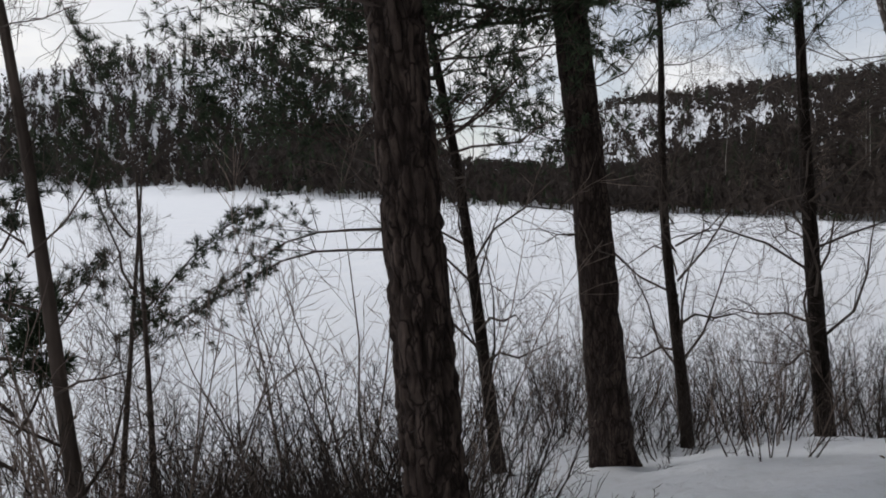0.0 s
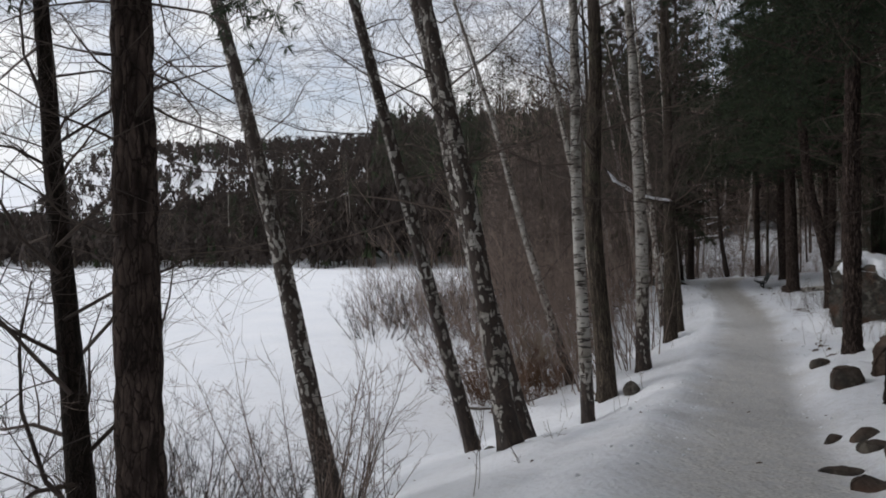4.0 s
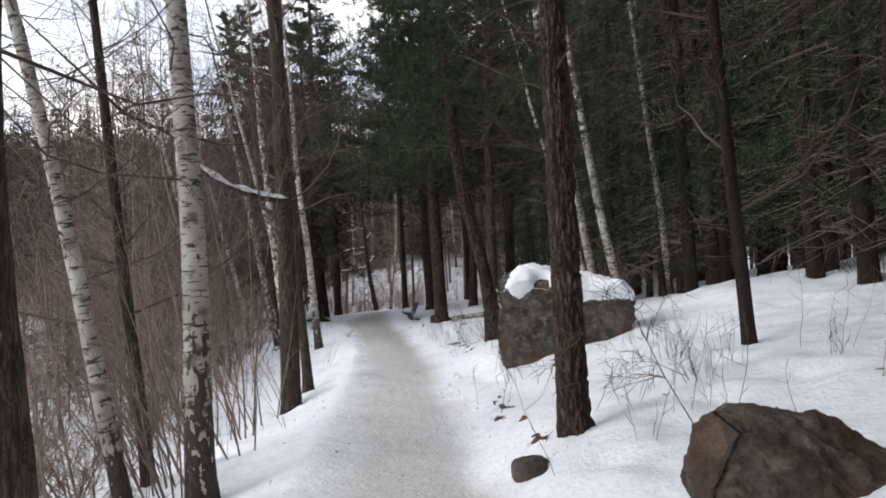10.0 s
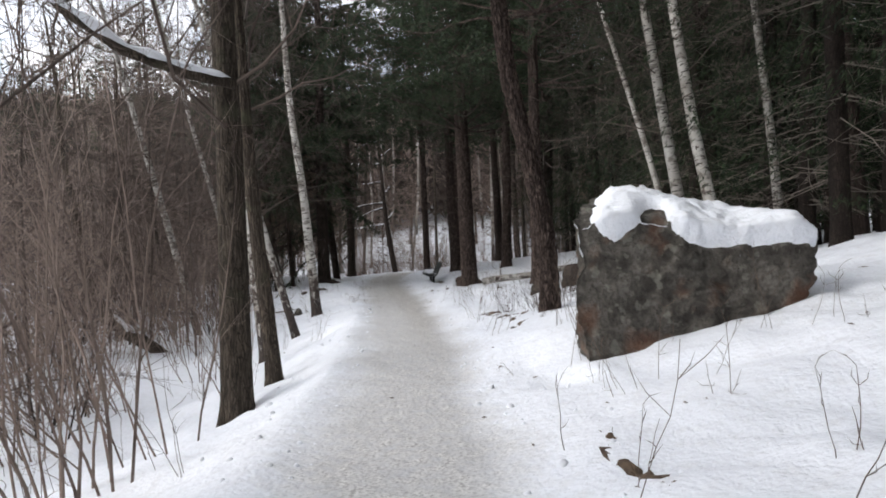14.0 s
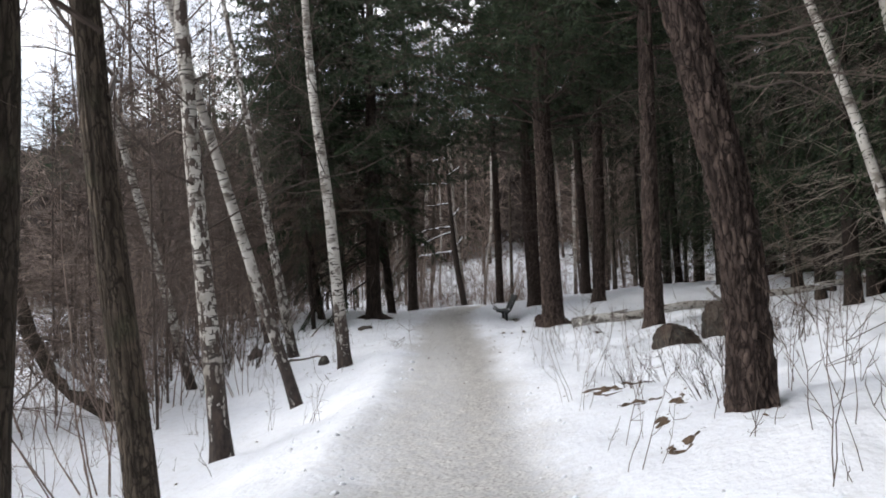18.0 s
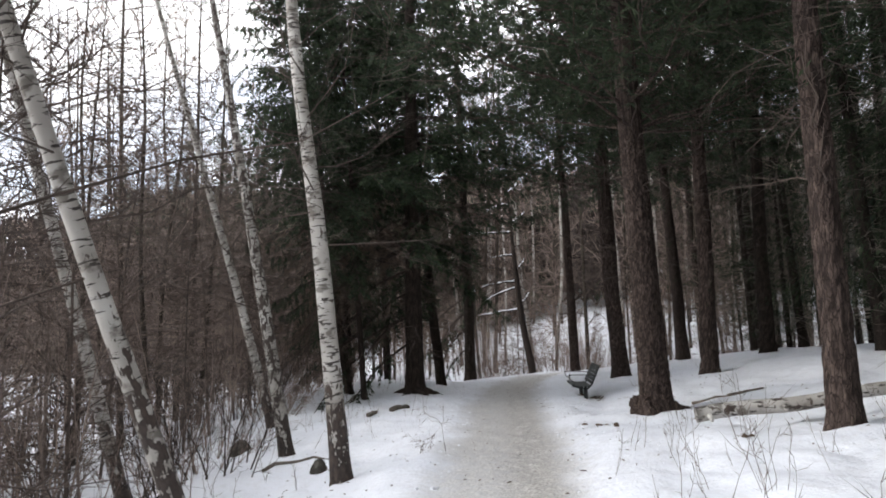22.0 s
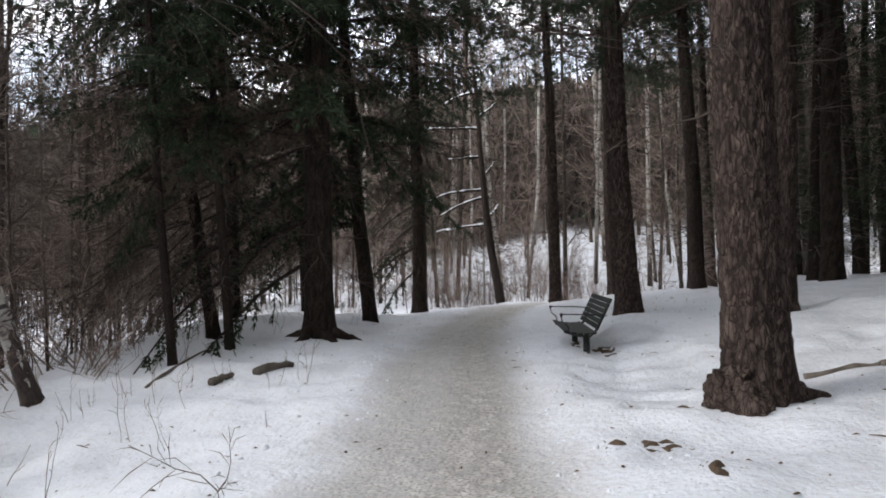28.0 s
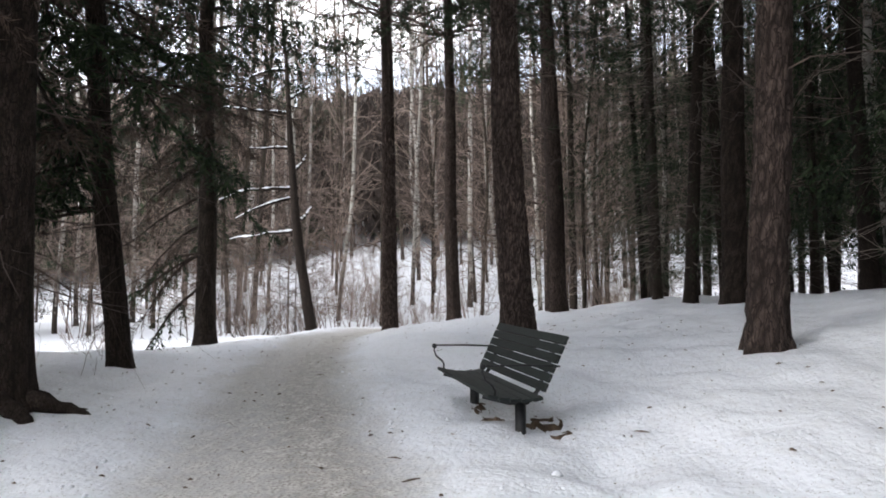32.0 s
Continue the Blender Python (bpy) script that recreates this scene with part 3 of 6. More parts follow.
def tilt(x, y, lean, turn=0.0, sink=0.03, z=None):
    """The pose of a plant that stands at (x, y) and leans by (a, b) per metre of height."""
    up = Vector((lean[0], lean[1], 1)).normalized()
    m = up.to_track_quat("Z", "Y").to_matrix().to_4x4()
    return Matrix.Translation((x, y, (height(x, y) if z is None else z) - sink)) @ m @ Matrix.Rotation(turn, 4, "Z")


def snow_line(pts, rad, seed, lift=0.8):
    """Lumpy snow lying along a limb."""
    g = Shape()
    n = len(pts) * 5
    way, size = [], []
    for k in range(n + 1):
        u = k / n * (len(pts) - 1)
        i = min(int(u), len(pts) - 2)
        p = Vector(pts[i]).lerp(Vector(pts[i + 1]), u - i)
        r = rad[i] + (rad[i + 1] - rad[i]) * (u - i)
        bump = noise.noise(Vector((k * 0.37, seed, 1.7)))
        size.append(max(0.006, r * (0.95 + 0.9 * bump) * min(1.0, k / 2 + 0.2, (n - k) / 2 + 0.2)))
        way.append((p.x, p.y, p.z + r * lift))
    g.tube(way, size, 8)
    return g


def upright(x, y, lean, sink=0.03):
    """As tilt, but with the plant's own x and y kept to the compass."""
    m = Vector((0, 0, 1)).rotation_difference(Vector((lean[0], lean[1], 1)).normalized()).to_matrix().to_4x4()
    return Matrix.Translation((x, y, height(x, y) - sink)) @ m


def empty(name, m, label, category, group="", kind=""):
    ob = new(name)
    ob.empty_display_size = 0.3
    ob.matrix_basis = m
    return tagged(ob, label, category, group, kind)


# ---- shared crowns, in metres from the ground ----
def crown_pine(seed, h, low, reach):
    rng = random.Random(seed)
    wood, leaf, dead = Shape(), Shape(), []
    z = low
    while z < h - 0.3:
        k = (z - low) / (h - low)
        for _ in range(7):
            th = rng.uniform(0, 6.28)
            d = Vector((math.cos(th), math.sin(th), rng.uniform(-0.2, 0.4)))
            pine_bough(wood, leaf, (0, 0, z), d, reach * (1.05 - 0.75 * k) * rng.uniform(0.6, 1.1), rng, 0.03, (0.14, 14, 0.015))
        z += rng.uniform(0.45, 0.75)
    for _ in range(14):
        th, z = rng.uniform(0, 6.28), rng.uniform(2.2, low)
        one = Shape()
        grow(one, (0, 0, z), (math.cos(th), math.sin(th), rng.uniform(-0.2, 0.2)), rng.uniform(0.5, 1.5), 0.010, 1, rng, -0.05, 2, 4, 0.5)
        dead.append(one)
    return wood, leaf, dead


def crown_spruce(seed, h, low, reach, dense=1.0):
    rng = random.Random(seed)
    wood, leaf, dry, dead = Shape(), Shape(), Shape(), []
    z = low
    while z < h - 0.2:
        k = (z - low) / (h - low)
        for _ in range(5 if k < 0.8 else 3):
            th = rng.uniform(0, 6.28)
            if z < low + 2.2 - 2.2 * smooth(-0.3, 0.6, math.cos(th - 2.12)):
                continue
            d = Vector((math.cos(th), math.sin(th), rng.uniform(-0.25, 0.15) + 0.5 * k * k))
            old = z < low + 4.2 and rng.random() < 0.7
            spruce_bough(wood, dry if old else leaf, (0, 0, z), d, reach * (1.05 - k) ** 0.8 * rng.uniform(0.75, 1.1) * (1 + 0.75 * math.exp(-((z - 9.0) / 3.0) ** 2)) + 0.15, rng, 0.55 * (1 - k), dense, (0.008, 0.017) if old else (0.02, 0.038))
        z += 0.34 + 0.28 * (1 - k)
    for _ in range(18):
        th, z = rng.uniform(0, 6.28), rng.uniform(0.9, low + 2)
        one = Shape()
        grow(one, (0, 0, z), (math.cos(th), math.sin(th), -0.25), rng.uniform(0.7, 2.0), 0.011, 1, rng, -0.12, 2, 3, 0.25)
        dead.append(one)
    return wood, leaf, dry, dead


def crown_bare(seed, h, low, reach, up=0.25, count=26, gnarl=0.3, depth=2, thick=1.0):
    rng = random.Random(seed)
    limbs = []
    for i in range(count):
        z = low + (h - low) * (i + rng.random()) / count * 0.97
        k = (z - low) / (h - low)
        th = i * 2.4 + rng.uniform(-0.5, 0.5)
        d = Vector((math.cos(th), math.sin(th), rng.uniform(0.1, 0.9)))
        wood = Shape()
        grow(wood, (0, 0, z), d, reach * (1.1 - 0.75 * k) * rng.uniform(0.5, 1.1), 0.0145 * thick * (1.15 - k) * reach / 2.2, depth, rng, up, 3, 5, gnarl)
        limbs.append(wood)
    return limbs


def crown_bare_far(seed, h, low, reach, count):
    """A lighter bare crown for trees that stay far off."""
    rng = random.Random(seed)
    g = Shape()
    for i in range(count):
        z = low + (h - low) * (i + rng.random()) / count * 0.97
        k = (z - low) / (h - low)
        th = i * 2.4 + rng.uniform(-0.5, 0.5)
        q, w = Vector((0, 0, z)), Vector((math.cos(th), math.sin(th), rng.uniform(-0.15, 0.9))).normalized()
        ln = reach * (1.1 - 0.7 * k) * rng.uniform(0.5, 1.1)
        pts, rad = [tuple(q)], [0.022]
        for j in range(3):
            w = (w + rand_dir(rng) * 0.42 + Vector((0, 0, 0.10))).normalized()
            q = q + w * ln / 3
            pts.append(tuple(q))
            rad.append(0.022 * (1 - (j + 0.7) / 3.2))
            for _ in range(5):
                a = q - w * ln / 3 * rng.random()
                b = a + (w + rand_dir(rng) * 0.9).normalized() * ln * rng.uniform(0.25, 0.6)
                g.spike(a, a.lerp(b, 0.5) + rand_dir(rng) * 0.06, b, 0.009)
        g.tube(pts, rad, 3, cap=False)
    return g


def crown_spruce_far(seed, h, low, reach, pairs=3, long=(0.10, 0.25), broad=(0.028, 0.055)):
    """A lighter spruce crown of hanging sprays for trees that stay far off."""
    rng = random.Random(seed)
    leaf = Shape()
    z = low
    while z < h - 0.2:
        k = (z - low) / (h - low)
        for _ in range(5):
            th = rng.uniform(0, 6.28)
            ln = reach * (1.05 - k) ** 0.8 * rng.uniform(0.7, 1.1) + 0.2
            out = Vector((math.cos(th), math.sin(th), 0))
            for j in range(1, 9):
                u = j / 8
                p = Vector((0, 0, z)) + out * ln * u + Vector((0, 0, -ln * 0.35 * u * u + 0.1 * ln * u))
                if p.z < 0.45 + 0.24 * ln * u:
                    continue
                for s in (-1, 1) * pairs:
                    way = (out * 0.5 + Vector((-out.y, out.x, 0)) * s * rng.uniform(0.3, 1.0) + Vector((0, 0, -rng.uniform(0.3, 1.1)))).normalized()
                    q = p + rand_dir(rng) * rng.uniform(0.0, 0.22)
                    leaf.blade(q, q + way * rng.uniform(*long), rng.uniform(*broad), rand_dir(rng).cross(way).normalized())
        z += 0.42 + 0.25 * (1 - k)
    return leaf


def crown_pine_far(seed, h, low, reach):
    rng = random.Random(seed)
    leaf = Shape()
    z = low
    while z < h:
        k = (z - low) / (h - low)
        for _ in range(4):
            th = rng.uniform(0, 6.28)
            c = Vector((math.cos(th), math.sin(th), 0)) * reach * (1.0 - 0.6 * k) * rng.uniform(0.3, 1.0) + Vector((0, 0, z + rng.uniform(-0.2, 0.4)))
            leaf.blade(Vector((0, 0, z)), c, 0.03, Vector((0, 0, 1)))
            for _ in range(26):
                p = c + rand_dir(rng) * rng.uniform(0.05, 0.5)
                way = rand_dir(rng, 0.3)
                leaf.blade(p, p + way * rng.uniform(0.14, 0.26), 0.05, rand_dir(rng).cross(way).normalized())
        z += 0.55
    return leaf


def dead_brush(seed, top):
    """The dry lower branches of a shaded conifer."""
    rng = random.Random(seed)
    g = Shape()
    for _ in range(100):
        th, z = rng.uniform(0, 6.28), rng.uniform(0.5, top)
        out = Vector((math.cos(th), math.sin(th), rng.uniform(-0.3, 0.15))).normalized()
        p, ln = Vector((0, 0, z)), rng.uniform(0.6, 2.3)
        q = p + out * ln + Vector((0, 0, -0.08 * ln * ln))
        m = p.lerp(q, 0.5) + rand_dir(rng) * 0.08 + Vector((0, 0, 0.05))
        g.spike(p, m, q, 0.009)
        for _ in range(4):
            a = m.lerp(q, rng.uniform(-0.5, 0.8))
            b = a + (out + rand_dir(rng) * 0.9).normalized() * ln * rng.uniform(0.15, 0.4)
            g.spike(a, a.lerp(b, 0.5) + rand_dir(rng) * 0.02, b, 0.0045)
    return g


def meshes_of(shapes_and_materials):
    out = []
    for name, shape, material in shapes_and_materials:
        if shape.v:
            ob = shape.ob(name, material, smooth_faces=False)
            out.append((name, ob.data))
            bpy.data.objects.remove(ob)
    return out


def pine_parts(seed, h, low, reach):
    w, n, d = crown_pine(seed, h, low, reach)
    return meshes_of([("crown_wood", w, PINE_BARK), ("needles", n, PINE_NEEDLE)] + [("dead_branch", one, TWIG) for one in d])


def spruce_parts(seed, h, low, reach, dense=1.0):
    w, n, dry, d = crown_spruce(seed, h, low, reach, dense)
    return meshes_of([("crown_wood", w, DARK_BARK), ("needles", n, NEEDLE), ("hanging_brush", dry, DRY_NEEDLE)] + [("dead_branch", one, TWIG) for one in d])


def bare_parts(seed, h, low, reach, up, count, material, gnarl=0.3, thick=1.0):
    return meshes_of([("branch", limb, material) for limb in crown_bare(seed, h, low, reach, up, count, gnarl, 2, thick)])


CROWN = {
    "pine": [pine_parts(11, 15.0, 4.4, 3.1), pine_parts(12, 15.0, 4.9, 2.9)],
    "high_pine": [pine_parts(14, 15.0, 6.8, 3.4)],
    "spruce": [spruce_parts(21, 16.0, 1.3, 3.0), spruce_parts(22, 16.0, 1.6, 2.8)],
    "birch": [bare_parts(31, 13.0, 2.6, 3.3, 0.08, 30, TWIG, 0.45, 0.6), bare_parts(32, 13.0, 3.2, 3.0, 0.03, 28, TWIG, 0.45, 0.6)],
    "grey": [bare_parts(41, 11.0, 2.6, 2.9, 0.15, 24, TWIG, 0.4)],
    "small": [bare_parts(51, 6.5, 0.9, 1.9, 0.2, 16, TWIG, 0.4)],
    "limby": [bare_parts(52, 8.0, 0.7, 2.6, 0.03, 36, TWIG, 0.5, 1.1)],
    "far_spruce": [meshes_of([("needles", crown_spruce_far(23, 16.0, 0.6, 3.3), NEEDLE), ("dead_brush", dead_brush(27, 6.0), DEAD_TWIG)]), meshes_of([("needles", crown_spruce_far(24, 16.0, 1.8, 3.0), NEEDLE)])],
    "mid_spruce": [meshes_of([("needles", crown_spruce_far(25, 16.0, 0.55, 3.1, 9, (0.06, 0.13), (0.010, 0.021)), NEEDLE), ("dead_brush", dead_brush(26, 7.0), DEAD_TWIG)])],
    "far_pine": [meshes_of([("needles", crown_pine_far(13, 15.0, 6.5, 2.6), PINE_NEEDLE)])],
    "far_bare": [meshes_of([("crown", crown_bare_far(33, 13.0, 0.9, 3.0, 38), REDTWIG)]), meshes_of([("crown", crown_bare_far(34, 13.0, 1.4, 2.7, 34), TWIG)])],
}
CROWN_H = {"pine": 15.0, "high_pine": 15.0, "spruce": 16.0, "birch": 13.0, "grey": 11.0, "small": 6.5, "limby": 8.0, "far_spruce": 16.0, "mid_spruce": 16.0, "far_pine": 15.0, "far_bare": 13.0}
BARK = {"pine": PINE_BARK, "spruce": DARK_BARK, "birch": BIRCH, "grey": GREY_BARK, "small": TWIG}
TREE_NAME = {"pine": "pine_tree", "spruce": "spruce_tree", "birch": "birch_tree", "grey": "alder_tree", "small": "sapling"}
TREES = [0]


def tree(kind, x, y, lean, dia, label, h=None, fine=True, crown=None, bark=None, bow=0.0, turn=None, wide=1.0, z=None, group="", crook=0.0, scar_shade=-1.0):
    """One standing tree: trunk, and the parts of its crown."""
    TREES[0] += 1
    seed = TREES[0]
    h = h or CROWN_H[kind]
    top = empty(TREE_NAME[kind], tilt(x, y, lean, seed * 1.3 if turn is None else turn, z=z), label, "tree", group)
    if kind == "spruce" and not crown:
        top.matrix_basis = upright(x, y, lean)
    if crook:
        top.matrix_basis = upright(x, y, lean) @ Matrix.Rotation(turn, 4, "Z")
    style = {"small": "grey"}.get(kind, kind)
    if fine and abs(along_all(np.array([x]), np.array([y]))[1][0]) < 3.3:
        fine = 2
    part("trunk", trunk_shape(h, dia / 2, style, seed, fine, bow, crook, scar_shade), bark or BARK[kind], top)
    for name, me in CROWN[crown or kind][seed % len(CROWN[crown or kind])]:
        ob = part(name, me, None, top)
        k = h / CROWN_H[crown or kind]
        ob.scale = (k * wide, k * wide, k)
    return top


# ---- trees along the walk ----
OLD_PINE = "old pine with deeply plated brown bark rooted in snow"
DARK_PINE = "tall dark conifer trunk with rough bark in snow"
WHITE = "white birch with black marks and a dark cracked foot"
tree("pine", 0.04, 2.64, (-0.10, 0.05), 0.25, "old pine with flaking bark on the lake bank", h=15)
tree("pine", -0.20, 6.42, (-0.015, 0.038), 0.17, "slender reddish pine on the lake bank", h=11)
tree("small", 0.64, 6.66, (-0.172, 0.096), 0.13, "thin bare dark tree leaning over the lake bank", h=8, crown="limby", wide=0.7, bark=DARK_BARK)
tree("pine", 1.80, 6.53, (-0.124, 0.057), 0.40, "old leaning pine with dark plated bark by the lake", h=16)
tree("small", 2.98, 7.62, (0.019, 0.36), 0.14, "bare young tree with upswept twigs by the lake", h=8, crown="limby", wide=0.8, bark=DARK_BARK)
tree("grey", 5.03, 8.25, (-0.047, 0.162), 0.23, "bare alder with long low limbs over the snow", h=8.5, crown="limby", bark=DARK_BARK, wide=1.1)
tree("small", -1.75, 3.2, (-0.16, 0.02), 0.075, "young bare tree leaning out from the bank", h=4.5)
tree("small", -2.1, 4.7, (-0.05, 0.05), 0.05, "crooked bare bush-like tree on the bank", h=3.0, wide=1.3, fine=False)
tree("small", -2.75, 5.4, (0.06, 0.05), 0.05, "crooked bare bush-like tree on the bank", h=3.2, wide=1.2, fine=False)
tree("pine", 3.29, 4.18, (-0.028, 0.007), 0.255, "old pine with flaking plated bark beside the path", h=15)
tree("pine", 5.00, 6.71, (0.0, 0.032), 0.28, "straight dark pine on the lake bank", h=15)
# Real dapples plus extra dark bark painting the backlit shade of these four birches.
tree("birch", 7.47, 8.63, (-0.06, 0.407), 0.25, "leaning birch with dark patches above the ice", scar_shade=0.62, bow=0.12, turn=2.3)
tree("birch", 9.58, 8.62, (-0.232, 0.129), 0.19, "slim birch leaning towards the frozen lake", scar_shade=0.62)
tree("birch", 8.85, 7.25, (-0.03, 0.26), 0.235, "leaning birch with a black cracked foot", scar_shade=0.62)
tree("birch", 9.91, 8.03, (-0.035, 0.341), 0.27, "spotted birch leaning out over the ice", scar_shade=0.62)
tree("birch", 14.39, 10.93, (-0.076, 0.334), 0.18, "thin birch leaning far over the bushes", h=11)
tree("birch", 11.28, 8.11, (0.02, 0.06), 0.18, "slim straight birch beside a grey trunk")
tree("grey", 12.80, 8.90, (0.0, 0.04), 0.30, "tall grey alder trunk beside the path", h=14)
tree("birch", 15.35, 9.87, (-0.021, 0.042), 0.27, "white birch with a split brown foot by the path")
tree("grey", 20.81, 12.55, (0.02, 0.02), 0.36, "stout grey-brown trunk at the path's edge", h=14)
tree("grey", 22.11, 13.01, (-0.105, -0.024), 0.20, "dark leaning trunk beside a stouter one", h=12)
tree("birch", 24.53, 15.06, (-0.012, 0.094), 0.22, "birch dappled black and white above a dark foot", scar_shade=0.42)
tree("birch", 26.92, 16.11, (-0.367, 0.031), 0.17, "strongly leaning birch among the bushes", h=11)
tree("birch", 31.41, 20.31, (-0.07, 0.181), 0.24, "birch with snow packed in its rough bark", scar_shade=0.42)
tree("birch", 30.10, 17.70, (-0.109, 0.017), 0.26, "pale birch with black scars beside the path")
tree("birch", 28.81, 20.78, (-0.274, 0.059), 0.20, "birch leaning over the thicket", fine=False)
tree("birch", 33.38, 23.09, (-0.297, 0.047), 0.20, "thin birch behind the thicket", fine=False)
tree("birch", 15.03, 10.47, (-0.13, 0.116), 0.17, "thin dark-footed birch in the bushes", h=10)
tree("grey", 16.63, 11.84, (-0.19, -0.09), 0.17, "thin bare trunk in the lakeside thicket", h=9, fine=False)
BIG_SPRUCE = tree("spruce", 37.92, 22.60, (0.003, -0.005), 0.50, "big dark spruce with hanging boughs and bare roots", h=18)
tree("spruce", 40.79, 23.80, (-0.059, 0.041), 0.32, "dark spruce leaning a little beside the path", h=16)
tree("spruce", 46.09, 26.19, (-0.009, 0.01), 0.44, "dark spruce with spreading roots by the path", h=18, wide=0.8)
tree("spruce", 36.68, 23.89, (-0.10, 0.10), 0.22, "slanting spruce under hanging dark boughs", h=15, fine=False, wide=0.85)
tree("spruce", 36.27, 22.97, (-0.036, 0.04), 0.15, "thin spruce under hanging dark boughs", h=14, fine=False, wide=0.85)
tree("spruce", 35.27, 23.01, (-0.049, 0.042), 0.13, "thin spruce under hanging dark boughs", h=13, fine=False, wide=0.6)
tree("spruce", 39.0, 26.2, (-0.02, 0.03), 0.28, "dark spruce standing back from the path", h=17, fine=False)
tree("spruce", 42.6, 27.6, (0.0, 0.03), 0.28, "dark spruce standing back from the path", h=16, fine=False)
tree("pine", 47.80, 22.36, (0.015, 0.025), 0.35, "straight pine where the path bends", h=17, crown="high_pine")
tree("pine", 42.54, 18.48, (0.02, 0.045), 0.46, "thick pine just behind the bench", h=18, wide=1.3)
ROOTED_PINE = tree("pine", 35.55, 15.18, (-0.021, 0.004), 0.53, "thick pine with flared roots and deep bark plates", h=18, wide=1.3)
tree("pine", 40.88, 15.55, (-0.03, -0.03), 0.40, "straight brown pine on the snowy slope", h=17, wide=1.3)
tree("pine", 46.06, 15.07, (0.036, -0.024), 0.44, DARK_PINE, h=17, bark=DARK_BARK, crown="high_pine")
tree("pine", 32.6, 12.0, (-0.007, -0.015), 0.34, "straight reddish pine beside a fallen birch", h=17, wide=1.3)
tree("pine", 24.2, 9.56, (-0.02, 0.01), 0.275, "leaning pine with snow in a crook", h=15, crook=0.24, turn=2.094)
tree("pine", 16.13, 6.38, (0.03, 0.011), 0.26, "pine with dark ribbed bark in front of a boulder", h=15)
tree("pine", 9.55, 3.58, (-0.067, -0.022), 0.24, "dark pine close beside the path", h=14)
tree("pine", 17.02, 3.49, (0.016, -0.004), 0.30, DARK_PINE, h=15, bark=DARK_BARK)
tree("pine", 11.55, 4.48, (0.02, -0.013), 0.18, "slender dark conifer beside rusty stones", h=14, bark=DARK_BARK)
tree("spruce", 19.23, 4.71, (-0.015, 0.043), 0.17, "young spruce stem on the snowy slope", h=11, crown="small", fine=False)
tree("birch", 30.78, 5.99, (0.006, 0.083), 0.20, "white birch on the wooded slope", fine=False, h=15)
tree("birch", 28.55, 7.17, (-0.003, 0.143), 0.25, "white birch behind the boulder", fine=False, h=14)
tree("birch", 28.45, 7.76, (-0.007, 0.139), 0.23, "white birch behind the boulder", fine=False, h=14)
tree("birch", 29.47, 8.02, (-0.001, 0.26), 0.14, "thin leaning birch behind the boulder", fine=False, h=12)
tree("pine", 55.5, 19.4, (-0.01, 0.02), 0.40, DARK_PINE, h=17, fine=False, crown="high_pine")
tree("pine", 49.19, 18.58, (-0.007, 0.035), 0.46, "tall brown pine on the crest", h=18, fine=False, crown="high_pine")
tree("pine", 50.66, 21.54, (-0.005, 0.014), 0.38, "tall brown pine past the bench", h=18, fine=False, crown="high_pine")


def snag():
    """The crooked pine whose bare limbs carry snow."""
    rng = random.Random(77)
    top = empty("snowy_limbed_tree", upright(53.08, 27.02, (-0.038, 0.096)), "crooked bare tree with snow lying along its limbs", "tree")
    part("trunk", trunk_shape(11.0, 0.19, "grey", 91, False, -0.35), DARK_BARK, top)
    aim = Vector((-0.55, 0.83, 0))
    for z, ln, s in ((3.6, 2.7, 1), (4.65, 2.2, 1), (5.0, 3.0, 1), (6.3, 1.5, 1), (7.5, 2.3, 1), (9.0, 1.5, 1), (3.9, 0.6, -1), (5.6, 0.6, -1), (8.0, 0.9, -1), (9.6, 0.8, -1)):
        limb = Shape()
        q, w = Vector((0, 0, z)), (aim * s + Vector((rng.uniform(-0.45, 0.45), rng.uniform(-0.2, 0.2), rng.uniform(0.0, 0.35) if s > 0 else rng.uniform(0.3, 0.9)))).normalized()
        pts, rad = [tuple(q)], [0.055]
        for k in range(7):
            w = (w + rand_dir(rng) * 0.17 + Vector((0, 0, -0.05 if s > 0 else 0.05))).normalized()
            q = q + w * ln / 7
            pts.append(tuple(q))
            rad.append(0.055 * (1 - k / 8))
        limb.tube(pts, rad, 6)
        cap = snow_line(pts, [max(0.03, v * 0.85) for v in rad], ln + z)
        for k in range(2, 7):
            grow(limb, pts[k], (w + rand_dir(rng) * 0.9).normalized(), ln * rng.uniform(0.2, 0.4), 0.014, 1, rng, 0.1, 2, 4, 0.35)
        bough = part("limb", limb, DARK_BARK, top)
        part("snow_cap", cap, SNOW, bough, "snow lying on the limb")


snag()


